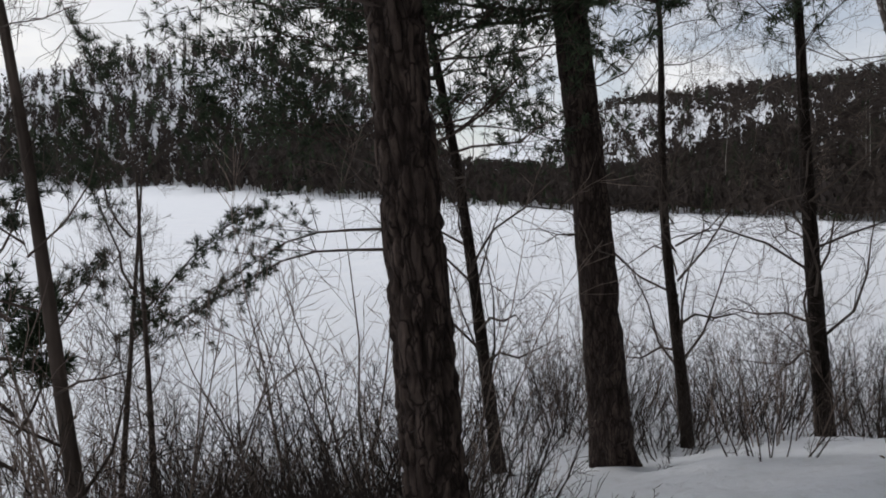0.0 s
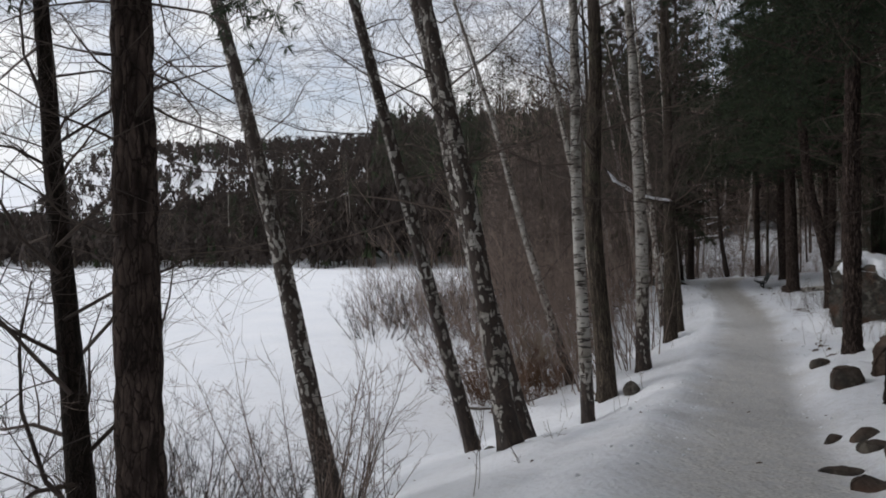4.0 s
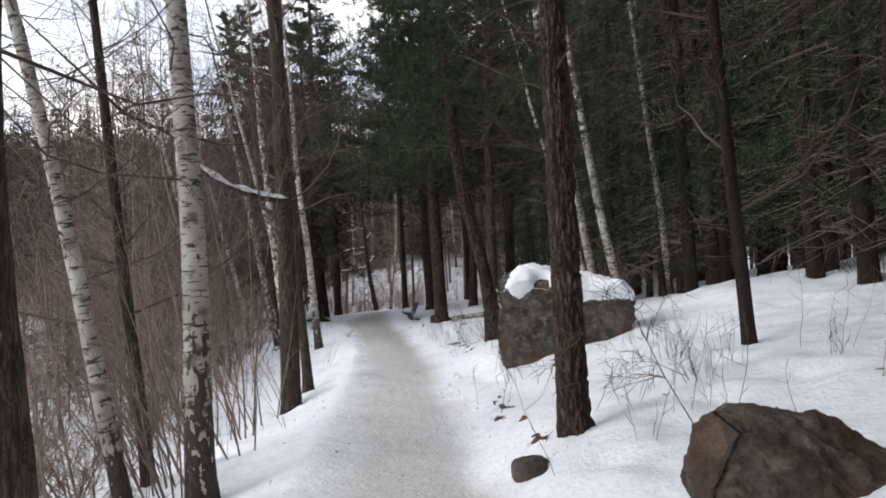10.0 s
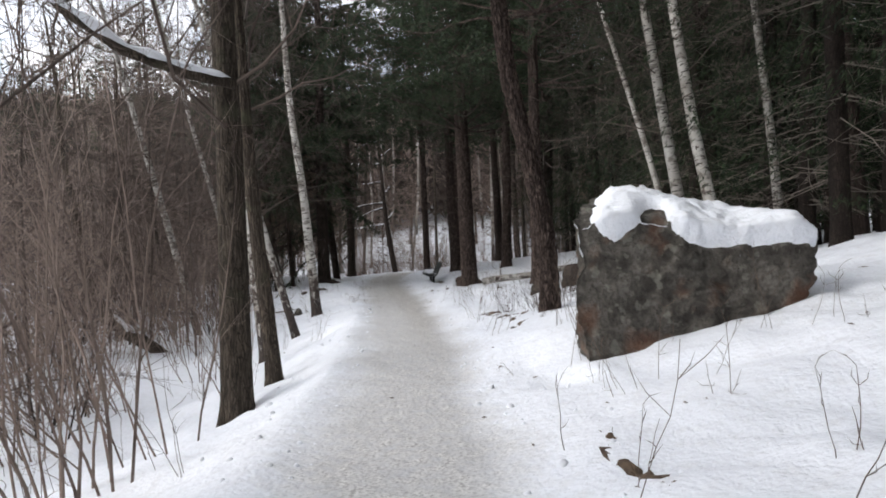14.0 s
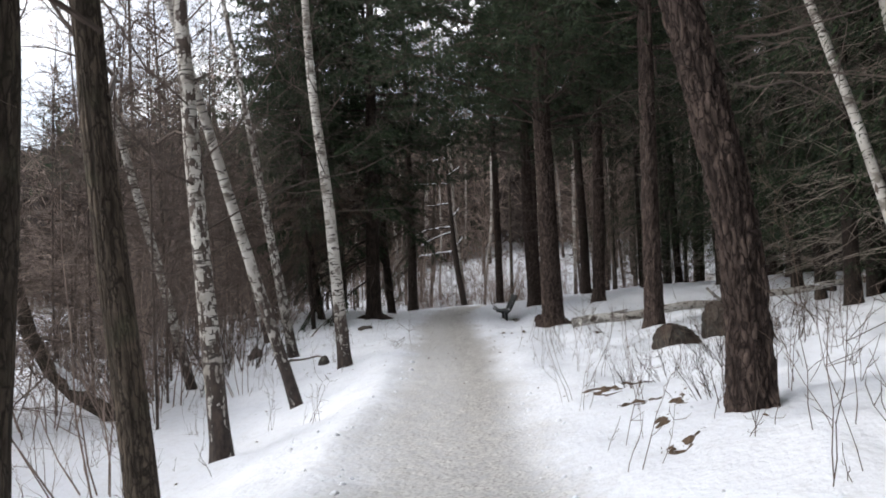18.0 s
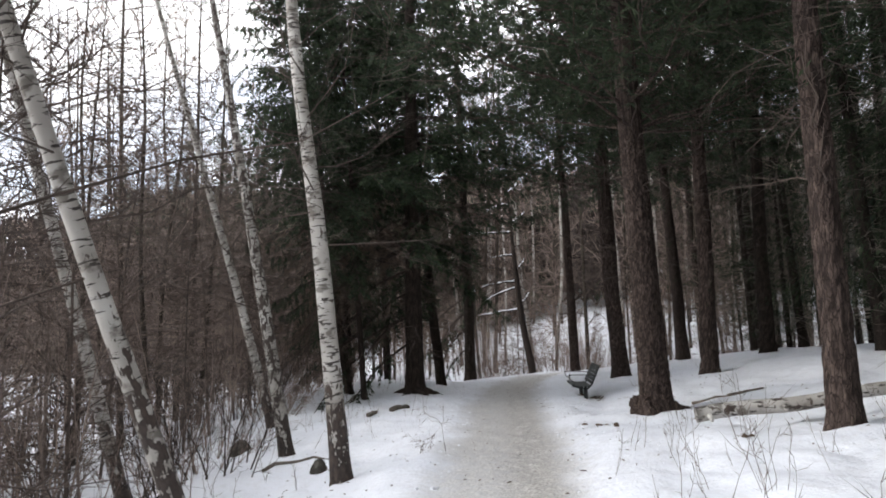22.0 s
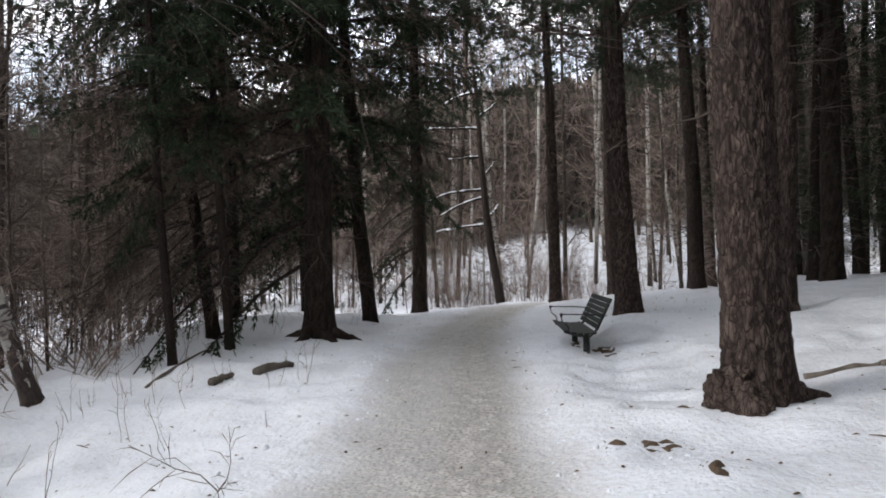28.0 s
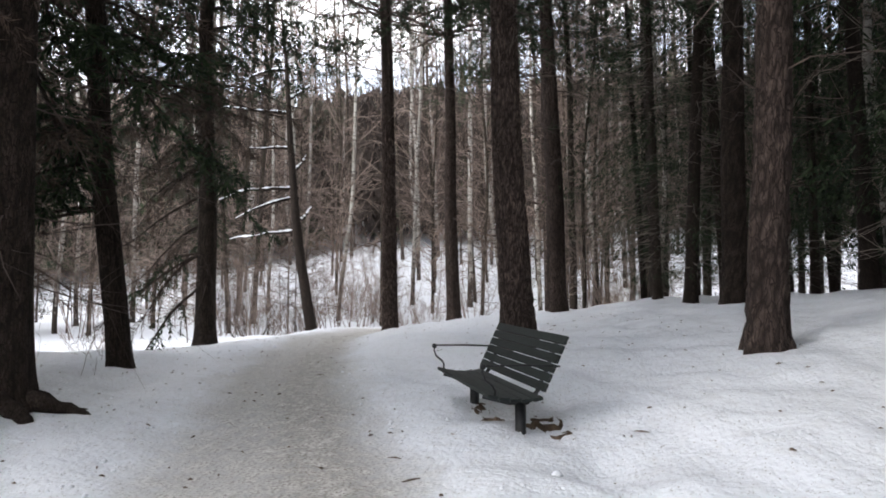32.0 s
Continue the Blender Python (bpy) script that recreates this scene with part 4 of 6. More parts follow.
def bent_alder():
    """The trunk that grows out sideways from the marsh before it turns up."""
    rng = random.Random(61)
    top = empty("alder_tree", Matrix.Translation((26.3, 19.4, height(26.3, 19.4) - 0.05)), "grey alder bent sideways low over the marsh", "tree")
    side = Vector((-0.49, 0.87, 0))
    path = [(0.0, -0.1), (0.35, 0.18), (0.8, 0.48), (1.25, 0.9), (1.6, 1.5), (1.8, 2.3), (1.95, 3.4), (2.2, 4.8), (2.25, 6.4), (2.5, 8.2)]
    pts = [tuple(side * u + Vector((rng.uniform(-0.05, 0.05), rng.uniform(-0.05, 0.05), w))) for u, w in path]
    stem = Shape()
    stem.tube(pts, [0.15, 0.14, 0.135, 0.13, 0.12, 0.11, 0.09, 0.07, 0.045, 0.015], 10)
    cap = snow_line(pts[1:5], [0.04, 0.09, 0.08, 0.03], 6.2, 1.3)
    part("trunk", stem, GREY_BARK, top)
    part("snow_cap", cap, SNOW, top, "snow lying on the bent trunk")
    for k in range(3, 10):
        for _ in range(2):
            limb = Shape()
            grow(limb, pts[k], rand_dir(rng, 0.35), rng.uniform(1.0, 2.2), 0.022, 2, rng, 0.12, 3, 5, 0.4)
            part("branch", limb, TWIG, top)


bent_alder()


def broken_limb():
    """The snow-topped limb that reaches from a trunk over the bank."""
    top = empty("snowy_limb", Matrix.Translation((20.9, 12.6, height(20.9, 12.6))), "long dark limb with a line of snow on it", "branch")
    limb = Shape()
    pts = [(0.0, -0.1, 3.95), (-0.55, 0.15, 4.0), (-1.1, 0.45, 4.15), (-1.6, 0.75, 4.5), (-1.95, 1.0, 5.05), (-2.4, 1.5, 5.35), (-3.2, 1.6, 5.9), (-3.7, 2.2, 6.7)]
    rad = [0.065, 0.06, 0.055, 0.046, 0.036, 0.028, 0.02, 0.012]
    limb.tube(pts, rad, 8)
    cap = snow_line(pts[:5], [0.062, 0.07, 0.066, 0.055, 0.025], 3.1)
    rng = random.Random(5)
    twigs = Shape()
    for k in range(2, 8):
        for _ in range(3):
            grow(twigs, pts[k], rand_dir(rng, 0.3), rng.uniform(0.7, 1.6), 0.016, 2, rng, 0.1, 3, 4, 0.4)
    part("limb", limb, GREY_BARK, top)
    part("snow_cap", cap, SNOW, top, "snow lying on the limb")
    part("twig_spray", twigs, TWIG, top)


broken_limb()


# ---- low pine boughs and the thicket by the water ----
def low_boughs(x, y, z, aims, label, drop=0.06):
    top = empty("pine_bough", Matrix.Translation((x, y, z)), label, "branch")
    rng = random.Random(int(x * 31 + z * 7))
    wood, leaf = Shape(), Shape()
    for dx, dy, dz, ln, zz in aims:
        pine_bough(wood, leaf, (0, 0, zz), Vector((dx, dy, dz)).normalized(), ln, rng, drop, (0.085, 36, 0.0065))
    part("limb", wood, TWIG, top)
    part("needles", leaf, PINE_NEEDLE, top)


low_boughs(-0.2, 6.45, -0.3, ((-0.9, 0.3, 0.0, 2.6, 1.4), (-0.8, -0.2, 0.0, 2.4, 1.9), (-0.7, 0.5, 0.2, 2.2, 2.9), (0.7, 0.3, 0.2, 1.8, 3.4), (0.9, -0.1, 0.3, 1.9, 3.0), (0.8, 0.5, 0.5, 2.2, 3.6)), "needled pine boughs low over the ice")
low_boughs(-3.0, 6.3, -0.4, ((0.4, 0.2, 0.6, 1.5, 0.6), (-0.4, 0.3, 0.4, 1.6, 0.9), (0.3, -0.3, 0.3, 1.2, 0.4), (-0.5, -0.2, 0.6, 1.3, 1.4), (0.5, 0.2, 0.5, 1.3, 1.9), (-0.3, 0.2, 0.8, 1.4, 2.2)), "young pine boughs by the water", 0.0)
low_boughs(-2.2, 3.3, -0.2, ((-0.8, 0.1, 0.1, 1.0, 0.2), (-0.7, 0.4, 0.2, 1.0, 0.5), (-0.8, -0.2, 0.1, 0.9, 0.8), (-0.7, 0.2, 0.4, 1.0, 1.0), (0.3, 0.3, 0.5, 0.6, 0.4)), "young pine boughs close to the path", 0.0)
low_boughs(-0.2, 6.35, -0.3, ((-0.9, -0.1, 0.05, 2.4, 1.2), (-0.9, 0.1, 0.1, 2.3, 1.6), (-0.85, -0.3, 0.15, 2.2, 3.2), (-0.8, 0.2, 0.2, 2.3, 3.6), (-0.9, 0.4, 0.3, 2.0, 3.9), (0.9, 0.2, 0.25, 1.8, 3.7), (0.7, -0.4, 0.3, 1.6, 4.0)), "needled pine boughs low over the ice")
low_boughs(-3.6, 5.2, -0.4, ((0.4, 0.2, 0.5, 1.2, 0.3), (-0.4, 0.3, 0.4, 1.2, 0.7), (0.3, -0.3, 0.3, 1.2, 1.2), (-0.5, -0.2, 0.6, 1.3, 1.7)), "young pine boughs by the water", 0.0)


def shrub_mesh(seed, stems, tall, spreading, material, depth=1, thick=0.012):
    """The stems of a bush, one mesh each."""
    rng = random.Random(seed)
    made = []
    for _ in range(stems):
        g = Shape()
        th, r = rng.uniform(0, 6.28), rng.uniform(0, 0.45)
        w = Vector((math.cos(th) * spreading, math.sin(th) * spreading, 1)).normalized()
        h = tall * rng.uniform(0.55, 1.1)
        p = Vector((math.cos(th) * r, math.sin(th) * r, -0.25))
        pts, ways = [p], []
        for k in range(5):
            w = (w + rand_dir(rng) * 0.16 + Vector((0, 0, 0.05))).normalized()
            ways.append(w)
            pts.append(pts[-1] + w * (h + 0.25) / 5)
        rad = [thick * (1 - 0.85 * k / 5) for k in range(6)]
        g.tube([tuple(q) for q in pts], rad, 4, cap=False)
        for k in range(1, 5):
            for _ in range(2):
                grow(g, pts[k + 1] - ways[k] * h * 0.2 * rng.random(), (ways[k] + rand_dir(rng) * 0.7).normalized(), h * rng.uniform(0.16, 0.34), rad[k + 1] * 0.6, depth, rng, 0.2, 2, 3, 0.3, (k + 1) * 4)
        made += meshes_of([("stem", g, material)])
    return made


SHRUBS = [shrub_mesh(61, 11, 1.5, 0.45, DARK_TWIG), shrub_mesh(62, 9, 2.0, 0.35, REDTWIG), shrub_mesh(63, 13, 1.1, 0.7, DARK_TWIG), shrub_mesh(66, 14, 1.3, 1.0, REDTWIG)]
RUSTY = [shrub_mesh(67, 20, 1.0, 1.1, RUST_TWIG, 2, 0.009)]
OLIVE = [shrub_mesh(68, 10, 1.9, 1.0, OLIVE_TWIG, 2, 0.013), shrub_mesh(69, 9, 1.5, 1.2, OLIVE_TWIG, 2, 0.011)]
POLES = [shrub_mesh(64, 6, 4.2, 0.32, REDTWIG, 1, 0.016), shrub_mesh(65, 5, 5.5, 0.25, REDTWIG, 1, 0.018)]
bushes = random.Random(8)


def bush(me, name, x, y, size, label, group, lean=(0, 0)):
    top = empty(name, tilt(x, y, lean, bushes.uniform(0, 6.28)) @ Matrix.Scale(size, 4), label, "shrub", group)
    for piece, mesh in me:
        part(piece, mesh, None, top)


def scatter_bushes(s0, s1, d0, d1, count, meshes, name, size, label, group, lean=0.0):
    """Plants a stretch of the bank, by distance along the track and to its left."""
    made = 0
    while made < count:
        s, d = bushes.uniform(s0, s1), bushes.uniform(d0, d1)
        run = 0.0
        for (ax, ay, _, _), (bx, by, _, _) in zip(TRACK, TRACK[1:]):
            ln = math.hypot(bx - ax, by - ay)
            if run + ln >= s:
                ux, uy = (bx - ax) / ln, (by - ay) / ln
                x, y = ax + ux * (s - run) - uy * d, ay + uy * (s - run) + ux * d
                break
            run += ln
        k = lean * bushes.uniform(0.4, 1.3)
        bush(bushes.choice(meshes), name, x, y, bushes.uniform(*size), label, group, (-uy * k - ux * k * 0.4, ux * k - uy * k * 0.4))
        made += 1


for _ in range(34):
    bush(bushes.choice(SHRUBS[0:3:2]), "shrub", bushes.uniform(-2.4, 0.0), bushes.uniform(2.7, 5.4), bushes.uniform(0.45, 0.75), "dense dark leafless shrub on the lake bank", "lake bank shrubs")
scatter_bushes(43, 55, 3.0, 6.2, 34, SHRUBS[:3], "shrub", (0.45, 0.85), "thin leafless shrub on the lake bank", "lake bank shrubs")
for _ in range(16):
    bush(bushes.choice(SHRUBS[:2]), "shrub", bushes.uniform(0.6, 5.5), bushes.uniform(7.2, 9.6), bushes.uniform(0.5, 0.9), "leafless brown willow shrub on the lake bank", "lake bank shrubs")
scatter_bushes(41, 46.5, 2.6, 6.0, 18, SHRUBS, "shrub", (0.8, 1.2), "leafless brown willow shrub on the lake bank", "lake bank shrubs")
scatter_bushes(48.5, 55, 5.0, 8.0, 18, SHRUBS[:3], "shrub", (0.6, 1.0), "leafless brown willow shrub on the lake bank", "lake bank shrubs")
for bx, by in ((13.5, 12.2), (14.2, 12.6), (14.8, 11.9), (13.2, 11.7)):
    bush(RUSTY[0], "shrub", bx, by, bushes.uniform(0.95, 1.3), "low rusty-brown leafless bush at the ice edge", "ice edge bushes")
for k, (bx, by) in enumerate(((15.2, 12.4), (16.2, 13.0), (15.9, 13.9), (17.2, 13.5))):
    bush(OLIVE[k % 2], "shrub", bx, by, bushes.uniform(0.85, 1.1), "rounded dense olive-brown leafless bush at the ice edge", "ice edge bushes", (-0.1, 0.12))
scatter_bushes(61, 66, 4.0, 8.0, 4, SHRUBS[1:4:2], "shrub", (0.7, 1.1), "rounded leafless bush at the ice edge", "ice edge bushes")
scatter_bushes(60, 71, 2.2, 5.5, 30, POLES, "pole_thicket", (0.5, 1.05), "thicket of thin bare stems leaning to the water", "bank thickets", 0.3)
scatter_bushes(70, 82, 3.6, 9.0, 24, POLES, "pole_thicket", (0.4, 0.9), "thicket of thin bare stems leaning to the water", "bank thickets", 0.2)
scatter_bushes(66, 84, 4.5, 14.0, 56, SHRUBS, "shrub", (0.9, 1.7), "leafless brown shrub in the marsh", "marsh shrubs")
scatter_bushes(84, 100, 5.0, 14.0, 16, SHRUBS, "shrub", (0.8, 1.4), "leafless brown shrub in the marsh", "marsh shrubs")
scatter_bushes(100, 112, 4.0, 12.0, 24, SHRUBS + POLES[:1], "shrub", (0.8, 1.3), "leafless brown shrub behind the path's bend", "far shrubs")


# ---- boulders and stones ----
def lump(corners, seed, cuts=18, rough=0.06, round_off=0.35, shift=None, ball=False):
    """A weathered block between eight corners (bottom four, top four)."""
    g = Shape()
    c = [Vector(p) for p in corners]
    mid = sum(c, Vector()) / 8
    index = {}

    def vert(i, j, k):
        key = (i, j, k)
        if key not in index:
            u, v, w = i / cuts, j / cuts, k / cuts
            low = (c[0] * (1 - u) + c[1] * u) * (1 - v) + (c[3] * (1 - u) + c[2] * u) * v
            top = (c[4] * (1 - u) + c[5] * u) * (1 - v) + (c[7] * (1 - u) + c[6] * u) * v
            p = low * (1 - w) + top * w
            a, b, e = 2 * u - 1, 2 * v - 1, 2 * w - 1
            reach = 1.0 if ball else (abs(a) ** 5 + abs(b) ** 5 + abs(e) ** 5) ** (1 / 5)
            pull = 1 / max(1.0, (a * a + b * b + e * e) ** 0.5 / reach)
            p = mid + (p - mid) * (1 - round_off + round_off * pull)
            n = p * 1.6 + Vector((seed, seed * 2, 0))
            facet = noise.voronoi(n * 1.1)[0]
            d = noise.noise(n) + 0.5 * noise.noise(n * 2.3) + 0.35 * abs(noise.noise(n * 5.1)) + 0.26 * noise.noise(n * 6) + 0.16 * noise.noise(n * 13) + 0.45 * (facet[1] - facet[0]) - 0.2
            index[key] = len(g.v)
            q = p + (p - mid).normalized() * d * rough * 2.2
            g.v.append(shift(*q) if shift else tuple(q))
        return index[key]
    g.at = lambda i, j, k: g.v[vert(i, j, k)]
    for i in range(cuts):
        for j in range(cuts):
            for f in (0, cuts):
                g.f.append((vert(i, j, f), vert(i + 1, j, f), vert(i + 1, j + 1, f), vert(i, j + 1, f)))
                g.f.append((vert(i, f, j), vert(i + 1, f, j), vert(i + 1, f, j + 1), vert(i, f, j + 1)))
                g.f.append((vert(f, i, j), vert(f, i + 1, j), vert(f, i + 1, j + 1), vert(f, i, j + 1)))
    return g


def snow_pad(name, parent, spots, material=SNOW):
    """Lumpy snow lying on a thing: overlapping soft mounds in one mesh."""
    bm = bmesh.new()
    for x, y, z, rx, ry, rz, turn in spots:
        m = Matrix.Translation((x, y, z)) @ Matrix.Rotation(turn, 4, "Z") @ Matrix.Diagonal((rx, ry, rz, 1))
        got = bmesh.ops.create_icosphere(bm, subdivisions=3, radius=1, matrix=m)
        for v in got["verts"]:
            n = v.co * 2.1
            v.co += Vector((noise.noise(n), noise.noise(n + Vector((7, 1, 3))), 0.6 * noise.noise(n + Vector((2, 9, 4))))) * 0.09
    me = bpy.data.meshes.new(name)
    bm.to_mesh(me)
    bm.free()
    me.materials.append(material)
    me.polygons.foreach_set("use_smooth", [True] * len(me.polygons))
    ob = new(name, me)
    ob.parent = parent
    return ob


def drape(rock, cuts, thick, mask, lip):
    """Snow over a block's top: follows its upper face and hangs a little over the front."""
    g = Shape()
    grid = {}
    rows = list(range(-lip, cuts + 1))
    for r in rows:
        for i in range(cuts + 1):
            p = Vector(rock.at(i, max(r, 0), cuts if r >= 0 else cuts + r))
            m = mask(i / cuts, r / cuts) + 0.30 * noise.noise(p * 3.1) + 0.15 * noise.noise(p * 8.0)
            edge = min(1.0, i / 3, (cuts - i) / 3, (cuts - r) / 3, (r + lip) / 3)
            k = max(0.0, min(1.0, m * 2.5)) * edge
            k = math.sqrt(k)
            t = thick * k * (1 + 0.5 * noise.noise(p * 2.2)) - 0.035 * (1 - k)
            grid[r, i] = len(g.v)
            g.v.append((p.x, p.y - (t * 0.6 if r < 0 else 0), p.z + t))
    for r in rows[:-1]:
        for i in range(cuts):
            g.f.append((grid[r, i], grid[r, i + 1], grid[r + 1, i + 1], grid[r + 1, i]))
    return g


def big_boulder():
    top = empty("boulder", Matrix.Translation((21.70, 7.40, -0.55)) @ Matrix.Rotation(math.atan2(-0.91, 0.41), 4, "Z"), "big angular granite boulder capped with snow beside the path", "rock")
    # x runs along the face, y away from the path
    rock = lump([(-1.2, 0.05, -0.35), (1.2, 0.2, -0.02), (1.2, 1.5, -0.2), (-1.0, 1.5, -0.4), (-1.28, 0.1, 1.22), (1.3, 0.02, 1.06), (1.15, 1.3, 1.32), (-0.75, 1.1, 1.58)], 4, 60, 0.055, 0.18,
                lambda x, y, z: (x, y, z + 0.16 * math.exp(-((x + 0.45) / 0.55) ** 2 - ((y - 0.5) / 0.7) ** 2) * max(0, z - 0.2)))
    part("stone", rock, ROCK, top)
    part("snow_cap", drape(rock, 60, 0.11, lambda u, v: 0.72 - 7.0 * max(0, 0.15 - u) - 1.3 * math.exp(-((u - 0.32) / 0.07) ** 2) * (1 - smooth(0.12, 0.36, v)) - 5.0 * max(0, -v) * (0.95 + 0.3 * smooth(0.2, 0.3, u)), 11), SNOW, top, "thick snow on the boulder's top")


big_boulder()


def stone(x, y, size, turn, label, material=MOSSROCK, seed=1, sink=0.25, cap=0.0, flat=0.0, z=None, round_one=True):
    sx, sy, sz = size
    top = empty("stone", Matrix.Translation((x, y, height(x, y) - sink * sz if z is None else z)) @ Matrix.Rotation(turn, 4, "Z"), label, "rock")
    a, b = sx / 2, sy / 2
    part("rock", lump([(-a, -b, 0), (a, -b, 0), (a, b, 0), (-a, b, 0), (-a * (0.65 + flat), -b * (0.7 + flat), sz * 1.1), (a * (0.6 + flat), -b * (0.6 + flat), sz * 0.9), (a * (0.8 + flat), b * (0.8 + flat), sz * 0.8), (-a * (0.7 + flat), b * (0.6 + flat), sz * 1.05)], seed, 14 if sx < 1 else 26, 0.06 * min(1, sx), (0.85 if round_one else 0.55) - flat, ball=True), material, top)
    if cap:
        snow_pad("snow_cap", top, [(0.1 * a, 0.3 * b, sz * 0.92, a * cap, b * cap, sz * 0.12, 0.3), (0.5 * a, 0.5 * b, sz * 0.75, a * cap * 0.7, b * cap * 0.7, sz * 0.14, 0)])


stone(14.05, 4.85, (1.34, 1.05, 0.74), -1.45, "dark rounded stone with a rusty flank in the snow", RUSTROCK, 3, flat=0.08, z=-0.55)
stone(12.95, 5.4, (0.48, 0.4, 0.28), 0.4, "small rusty stone beside a larger one", RUSTROCK, 5, round_one=False)
stone(15.4, 6.6, (0.6, 0.34, 0.2), 0.5, "low mossy stone at a pine's foot", RUSTROCK, 9, 0.45)
stone(29.85, 11.05, (0.86, 0.7, 0.55), -0.9, "split brown stone on the slope", DARKROCK, 15, 0.3, round_one=False)
stone(30.35, 10.34, (1.1, 0.7, 0.6), -1.1, "split brown stone on the slope", DARKROCK, 17, 0.25, round_one=False)
stone(30.65, 18.72, (0.32, 0.3, 0.3), 0.2, "small grey stone at a birch's foot", MOSSROCK, 19)
stone(31.45, 21.6, (0.55, 0.4, 0.34), 0.5, "flat grey stone in the marsh", MOSSROCK, 21)
stone(13.0, 8.55, (0.55, 0.3, 0.22), 0.5, "low dark stone at the path's edge", MOSSROCK, 23, 0.4)
stone(9.5, 8.3, (0.5, 0.2, 0.16), 0.3, "low dark stone at a birch's foot", MOSSROCK, 25, 0.4)
for k, (sx, sy) in enumerate(((10.3, 4.6), (9.56, 4.05), (9.03, 4.1), (10.0, 4.25), (9.3, 3.85), (8.6, 3.75))):
    stone(sx, sy, (0.25 + 0.08 * (k % 3), 0.18 + 0.05 * (k % 2), 0.13), k * 0.9, "flat dark stone edging the path in the snow", RUSTROCK, 30 + k, 0.6, round_one=False)


# ---- the bench ----
def slat(name, size, centre, pitch, parent, material=PAINT):
    bm = bmesh.new()
    bmesh.ops.create_cube(bm, size=1, matrix=Matrix.Translation(centre) @ Matrix.Rotation(pitch, 4, "X") @ Matrix.Diagonal((*size, 1)))
    bmesh.ops.bevel(bm, geom=bm.edges[:], offset=0.004, segments=1, affect="EDGES")
    me = bpy.data.meshes.new(name)
    bm.to_mesh(me)
    bm.free()
    me.materials.append(material)
    ob = new(name, me)
    ob.parent = parent
    return ob


def bench():
    at = (39.12, 18.12)
    top = empty("park_bench", Matrix.Translation((*at, -1.13)) @ Matrix.Rotation(math.atan2(0.82, 1.47), 4, "Z"), "dark green slatted park bench standing in the snow", "bench")
    for i in range(5):
        slat("seat_slat", (1.72, 0.082, 0.028), (0, 0.36 - 0.095 * i, 0.40 - 0.028 * i + 0.005 * i * i), 0.22 - 0.1 * i, top)
    for i in range(6):
        slat("back_slat", (1.72, 0.074, 0.026), (0, -0.085 - 0.036 * i, 0.455 + 0.074 * i), radians(116), top)
    for x in (-0.66, 0.66):
        post = Shape()
        post.tube([(x, 0.06, -0.3), (x, 0.06, 0.33)], [0.05, 0.05], 4)
        part("leg", post, IRON, top, "square dark steel post")
        rail = Shape()
        rail.tube([(x, 0.38, 0.375), (x, 0.16, 0.315), (x, 0.0, 0.31), (x, -0.09, 0.40), (x, -0.29, 0.84)], [0.02] * 5, 6)
        part("bracket", rail, IRON, top)
    for x in (-0.84, 0.84):
        arm = Shape()
        pts = [(x, -0.21, 0.62), (x, 0.1, 0.64), (x, 0.42, 0.645), (x, 0.44, 0.60), (x, 0.42, 0.54), (x, 0.36, 0.49), (x, 0.335, 0.45), (x, 0.34, 0.39)]
        arm.tube(pts, [0.009] * len(pts), 6)
        rod = part("armrest", arm, IRON, top, "thin bent iron rod")
        bm = bmesh.new()
        bmesh.ops.create_icosphere(bm, subdivisions=2, radius=0.026, matrix=Matrix.Translation((x, 0.435, 0.64)))
        me = bpy.data.meshes.new("knob")
        bm.to_mesh(me)
        bm.free()
        me.materials.append(IRON)
        part("knob", me, None, rod)


bench()


